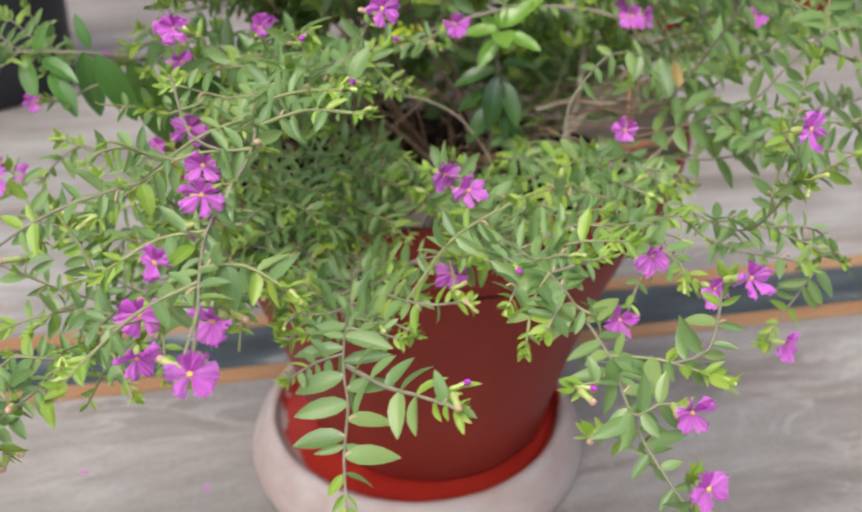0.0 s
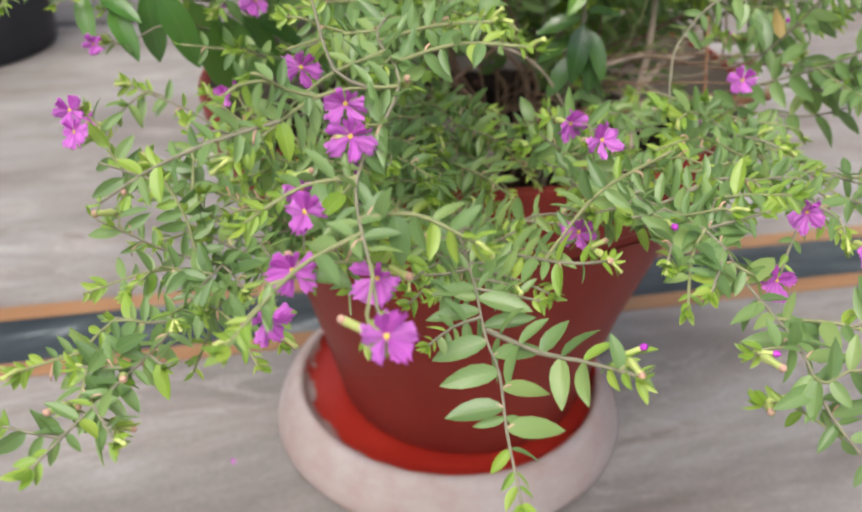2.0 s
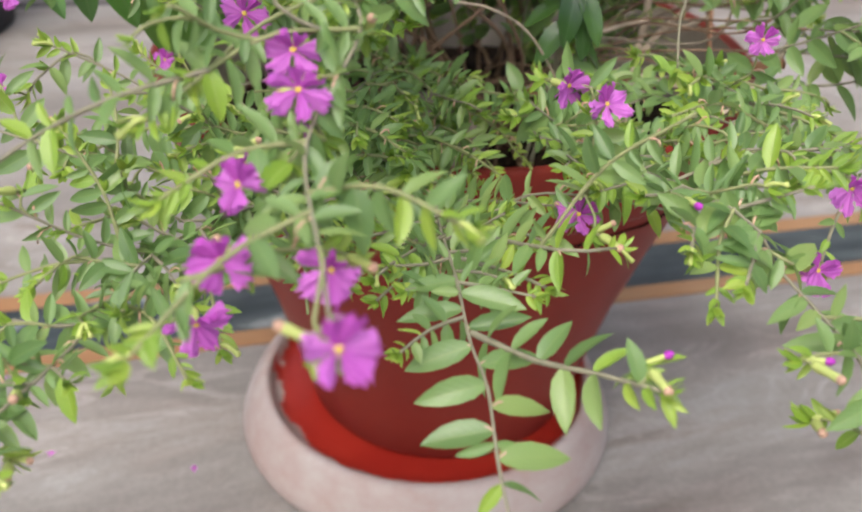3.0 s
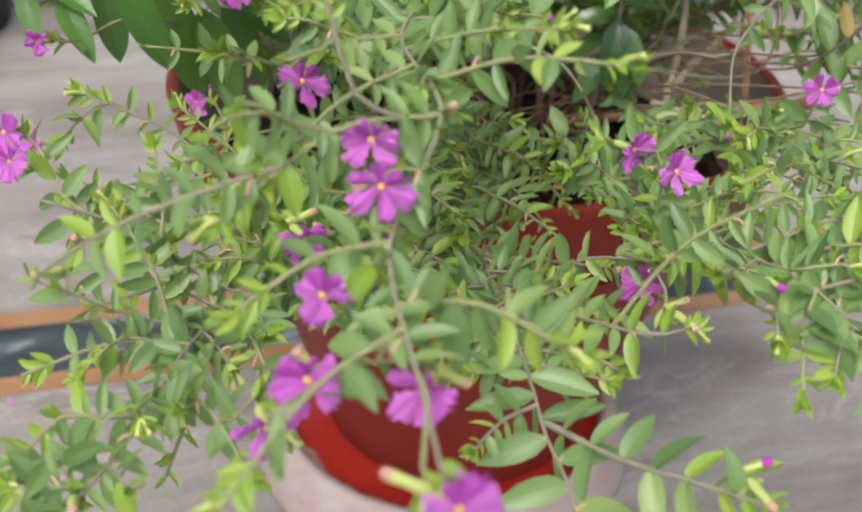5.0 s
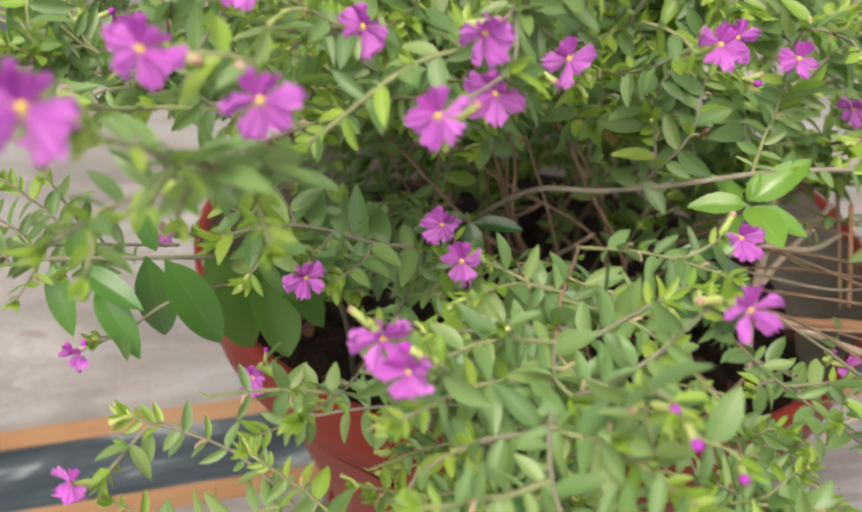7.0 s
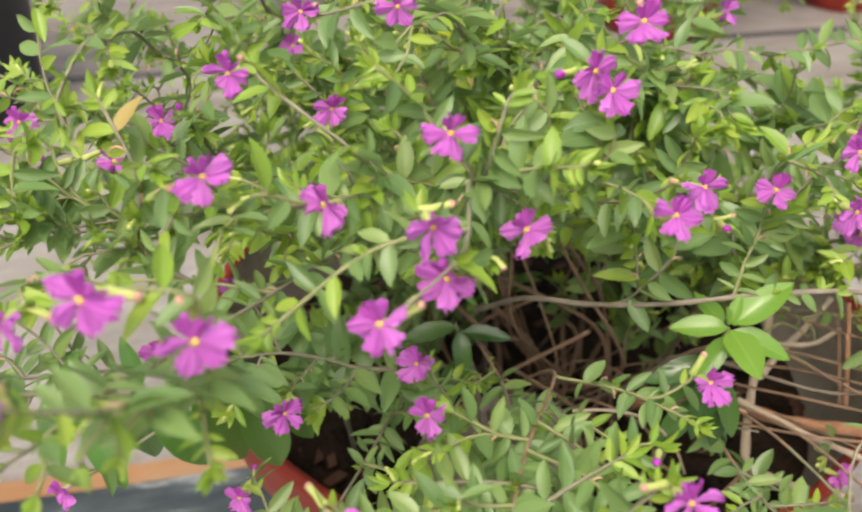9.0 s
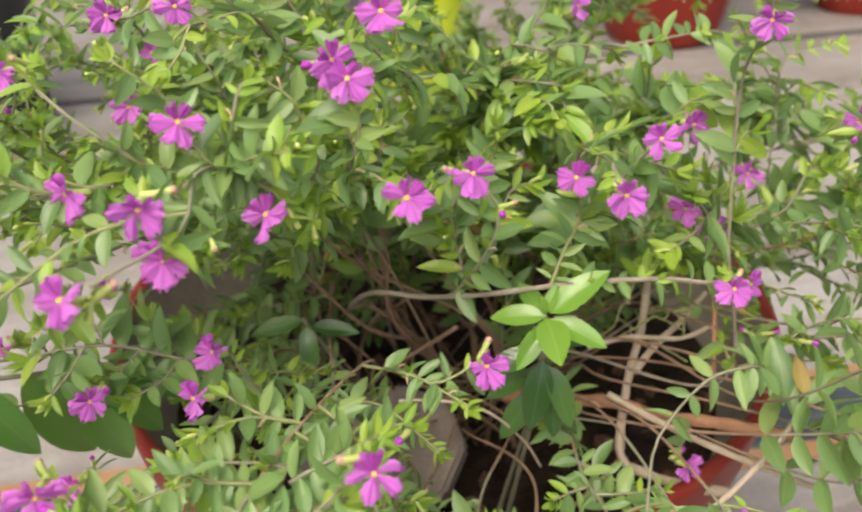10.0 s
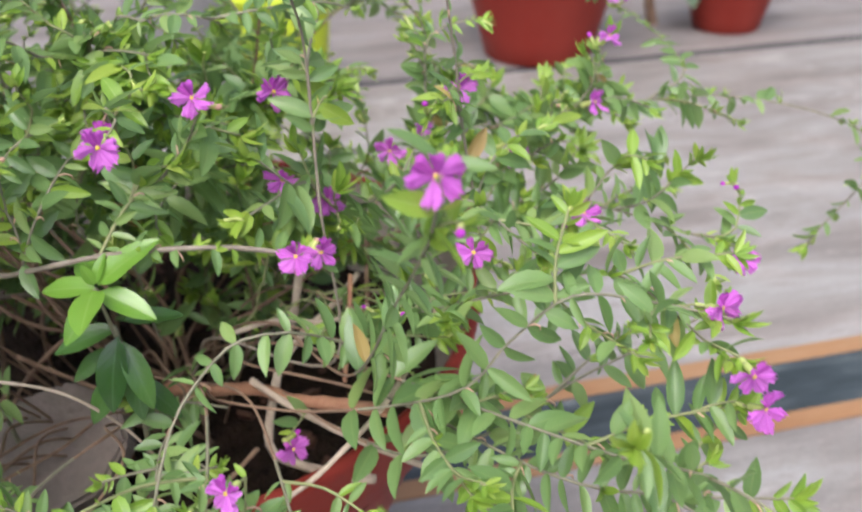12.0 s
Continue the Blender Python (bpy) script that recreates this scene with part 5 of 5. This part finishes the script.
dead_twig((0.073, -0.060, 0.276), (0.070, -0.072, 0.2566), (0.0636, -0.0852, 0.2387), (0.0602, -0.1001, 0.2207), (0.067, -0.1035, 0.2160), (0.082, -0.108, 0.2130), (0.095, -0.112, 0.2140), r0=0.0014, r1=0.0018)
dead_twig((0.066, -0.083, 0.243), (0.074, -0.078, 0.251), (0.083, -0.073, 0.257), (0.092, -0.068, 0.266), r0=0.0014, r1=0.0011)
dead_twig((0.022, -0.072, 0.224), (0.040, -0.083, 0.231), (0.0573, -0.0905, 0.2362), (0.070, -0.102, 0.2400), (0.085, -0.116, 0.2490), (0.101, -0.133, 0.2590), r0=0.0024, r1=0.0020, mat=RUST, label="thick rusty brown root crossing the pot")
dead_twig((0.056, -0.092, 0.2410), (0.066, -0.103, 0.2415), (0.082, -0.117, 0.2415), (0.099, -0.1287, 0.2408), (0.112, -0.136, 0.2400), r0=0.0012, r1=0.0010)
dead_twig((0.108, -0.122, 0.2680), (0.100, -0.132, 0.2610), (0.0903, -0.1391, 0.2540), (0.078, -0.146, 0.2460), (0.062, -0.150, 0.2370), r0=0.0009, r1=0.0007)
dead_twig((0.090, -0.082, 0.2740), (0.089, -0.092, 0.2600), (0.087, -0.103, 0.2470), r0=0.0008, mat=RUST, label="reddish dry twig rising from the crossing root")
dead_twig((-0.012, -0.138, 0.280), (0.000, -0.135, 0.277), (0.013, -0.130, 0.268), (0.024, -0.125, 0.252), (0.030, -0.122, 0.238), r0=0.0005, r1=0.0004)
dead_twig((0.050, -0.080, 0.252), (0.064, -0.080, 0.256), (0.082, -0.080, 0.255), (0.095, -0.074, 0.257), r0=0.0009)
dead_twig((0.095, -0.060, 0.275), (0.094, -0.078, 0.252), (0.092, -0.092, 0.238), r0=0.0008, mat=WOOD)
dead_twig((0.020, -0.118, 0.192), (0.040, -0.116, 0.210), (0.058, -0.108, 0.226), r0=0.0009, mat=WOOD)
dead_twig((-0.060, -0.030, 0.178), (-0.045, -0.040, 0.235), (-0.040, -0.050, 0.262), r0=0.0010, mat=WOOD)
dead_twig((-0.040, -0.020, 0.178), (-0.030, -0.040, 0.232), (-0.010, -0.060, 0.262), r0=0.0009, mat=WOOD)
dead_twig((0.010, -0.030, 0.178), (-0.005, -0.045, 0.225), (-0.025, -0.066, 0.262), r0=0.0009, mat=WOOD)
dead_twig((-0.055, -0.060, 0.178), (-0.030, -0.068, 0.225), (0.005, -0.080, 0.262), r0=0.0008, mat=WOOD)
dead_twig((0.030, -0.050, 0.178), (0.010, -0.070, 0.215), (-0.020, -0.085, 0.250), r0=0.0008, mat=WOOD)


# ---- broad-leaved seedlings ----
def seedling(base, top, leaves, mat, label, more=(), size=1.0):
    ob = new("broad_leaved_seedling")
    ob.matrix_basis = pose(0, 0, 0)
    v, f = tube(spline((base, (np.array(base) + np.array(top)) / 2 + (0.004, 0.003, 0.01), top) + tuple(more[1:]), 0.004), 0.0010, 0.0005, 7)
    under(ob, "stem", mesh_of("stem", v, f, [STEM]))
    for k, (start, way, length) in enumerate(leaves):
        v, f, uv = (FRESH_BLADES if mat is FRESH else BROAD_BLADES)[k % 3]
        m = leaf_matrix(start, way, (0.1 * (k % 3) - 0.1, -0.55, 1.0), length * size, 0.9 if mat is FRESH else 1.0)
        under(ob, "leaf", mesh_of("leaf", v, f, [mat], uvs=uv), m)
    return tagged(ob, label, "plant")


def hang(base, tip, arch=0.28, face=(-0.1, -0.62, 0.78)):
    """Base, direction and length of an arching leaf whose tip reaches the given place."""
    base, tip, n = Vector(base), Vector(tip), Vector(face)
    d = (tip - base).normalized()
    n = (n - d * n.dot(d)).normalized()
    return tuple(base), tuple(d + arch * n), (tip - base).length / math.sqrt(1 + arch * arch)


seedling((-0.075, -0.06, 0.178), (-0.092, -0.128, 0.286), (
    hang((-0.1185, -0.153, 0.3015), (-0.1075, -0.149, 0.2745)), hang((-0.1115, -0.140, 0.2950), (-0.1000, -0.131, 0.2590)),
    hang((-0.1010, -0.136, 0.2890), (-0.0915, -0.127, 0.2540)), hang((-0.1375, -0.154, 0.3000), (-0.1225, -0.161, 0.2935)),
    hang((-0.1340, -0.156, 0.2965), (-0.1240, -0.164, 0.2820)), hang((-0.1230, -0.152, 0.3020), (-0.1205, -0.146, 0.2755)),
    hang((-0.1080, -0.138, 0.2930), (-0.1040, -0.122, 0.2600)), hang((-0.0960, -0.130, 0.2870), (-0.0820, -0.126, 0.2620)),
    hang((-0.1400, -0.152, 0.3000), (-0.1340, -0.149, 0.3120)), hang((-0.1210, -0.150, 0.3020), (-0.1250, -0.146, 0.3140)),
    hang((-0.0900, -0.124, 0.2830), (-0.0760, -0.112, 0.2900)), hang((-0.0930, -0.126, 0.2850), (-0.0740, -0.126, 0.2740)),
    hang((-0.1440, -0.152, 0.3005), (-0.1400, -0.160, 0.2850))), BROAD_MID, "seedling with dark green broad leaves at the pot's rim", ((-0.092, -0.128, 0.286), (-0.112, -0.145, 0.297), (-0.125, -0.152, 0.3015), (-0.150, -0.153, 0.302)))
seedling((0.018, -0.105, 0.178), (0.0282, -0.1320, 0.3030), (((0.0282, -0.1320, 0.3030), (-0.88, 0.10, 0.02), 0.0150), ((0.0282, -0.1330, 0.3030), (0.08, -1.0, 0.12), 0.0190), ((0.0292, -0.1320, 0.3040), (0.80, 0.12, 0.70), 0.0190), ((0.0292, -0.1320, 0.3020), (0.85, -0.45, -0.15), 0.0165), ((0.0272, -0.1310, 0.3030), (-0.35, 0.75, 0.30), 0.0130), ((0.0282, -0.1320, 0.3000), (-0.55, -0.60, -0.45), 0.0140), ((0.0282, -0.1320, 0.3040), (0.25, 0.25, 0.75), 0.0085), ((0.0282, -0.1320, 0.3040), (-0.20, -0.15, 0.80), 0.0065)), FRESH, "upright shoot with fresh glossy green leaves over the soil")
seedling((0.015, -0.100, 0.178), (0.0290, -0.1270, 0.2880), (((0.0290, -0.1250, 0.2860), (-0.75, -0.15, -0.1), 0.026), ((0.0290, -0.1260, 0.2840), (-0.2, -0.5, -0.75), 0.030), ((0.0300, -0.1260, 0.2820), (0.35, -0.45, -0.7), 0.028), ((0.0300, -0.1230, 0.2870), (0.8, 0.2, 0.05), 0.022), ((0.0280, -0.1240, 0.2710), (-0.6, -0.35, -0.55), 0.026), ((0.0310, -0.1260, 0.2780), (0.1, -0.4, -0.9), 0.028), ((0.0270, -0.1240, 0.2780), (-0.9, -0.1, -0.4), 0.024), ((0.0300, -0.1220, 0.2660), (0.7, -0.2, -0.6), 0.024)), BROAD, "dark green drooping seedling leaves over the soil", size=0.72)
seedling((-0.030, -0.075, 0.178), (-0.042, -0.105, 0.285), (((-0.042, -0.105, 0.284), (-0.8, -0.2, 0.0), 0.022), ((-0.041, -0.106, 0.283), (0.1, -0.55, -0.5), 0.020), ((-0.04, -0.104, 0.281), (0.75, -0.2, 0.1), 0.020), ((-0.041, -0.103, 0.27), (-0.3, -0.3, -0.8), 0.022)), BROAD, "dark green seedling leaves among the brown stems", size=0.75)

def clay_shard():
    """A broken flat piece of clay, thick, with a worn outline."""
    outline = ((-0.034, -0.018), (-0.010, -0.027), (0.018, -0.024), (0.033, -0.010), (0.034, 0.010), (0.020, 0.024), (-0.012, 0.026), (-0.030, 0.012))
    bm = bmesh.new()
    face = bm.faces.new([bm.verts.new((x, y, 0.0)) for x, y in outline])
    up = bmesh.ops.extrude_face_region(bm, geom=[face])
    for e in up["geom"]:
        if isinstance(e, bmesh.types.BMVert):
            e.co.z += 0.009
            e.co.x, e.co.y = e.co.x * 0.95, e.co.y * 0.95
    bmesh.ops.recalc_face_normals(bm, faces=list(bm.faces))
    bmesh.ops.bevel(bm, geom=list(bm.edges), offset=0.0015, segments=2, affect="EDGES")
    me = bpy.data.meshes.new("clay_shard")
    bm.to_mesh(me)
    bm.free()
    me.materials.append(SHARD)
    return me


SHARD = speckled("grey_brown_clay", (0.15, 0.12, 0.10), (0.25, 0.205, 0.175), 60.0, 0.9, 0.6, 0.001)
shard = new("clay_shard", clay_shard())
shard.matrix_basis = pose(-0.025, -0.080, 0.199, 26, -12, 20)
tagged(shard, "flat grey-brown clay shard leaning on the soil", "shard")


# ---- fallen petals on the floor ----
for x, y, turn in ((-0.136, -0.060, 20), (-0.215, -0.043, 110), (-0.190, -0.110, 250), (-0.262, 0.020, 70)):
    petal = new("fallen_petal", PETAL_MESH)
    petal.matrix_basis = pose(x, y, 0.0008, 0, 0, turn) @ Matrix.Scale(0.0038, 4)
    tagged(petal, "small fallen purple petal on the marble floor", "petal", group="fallen petals")
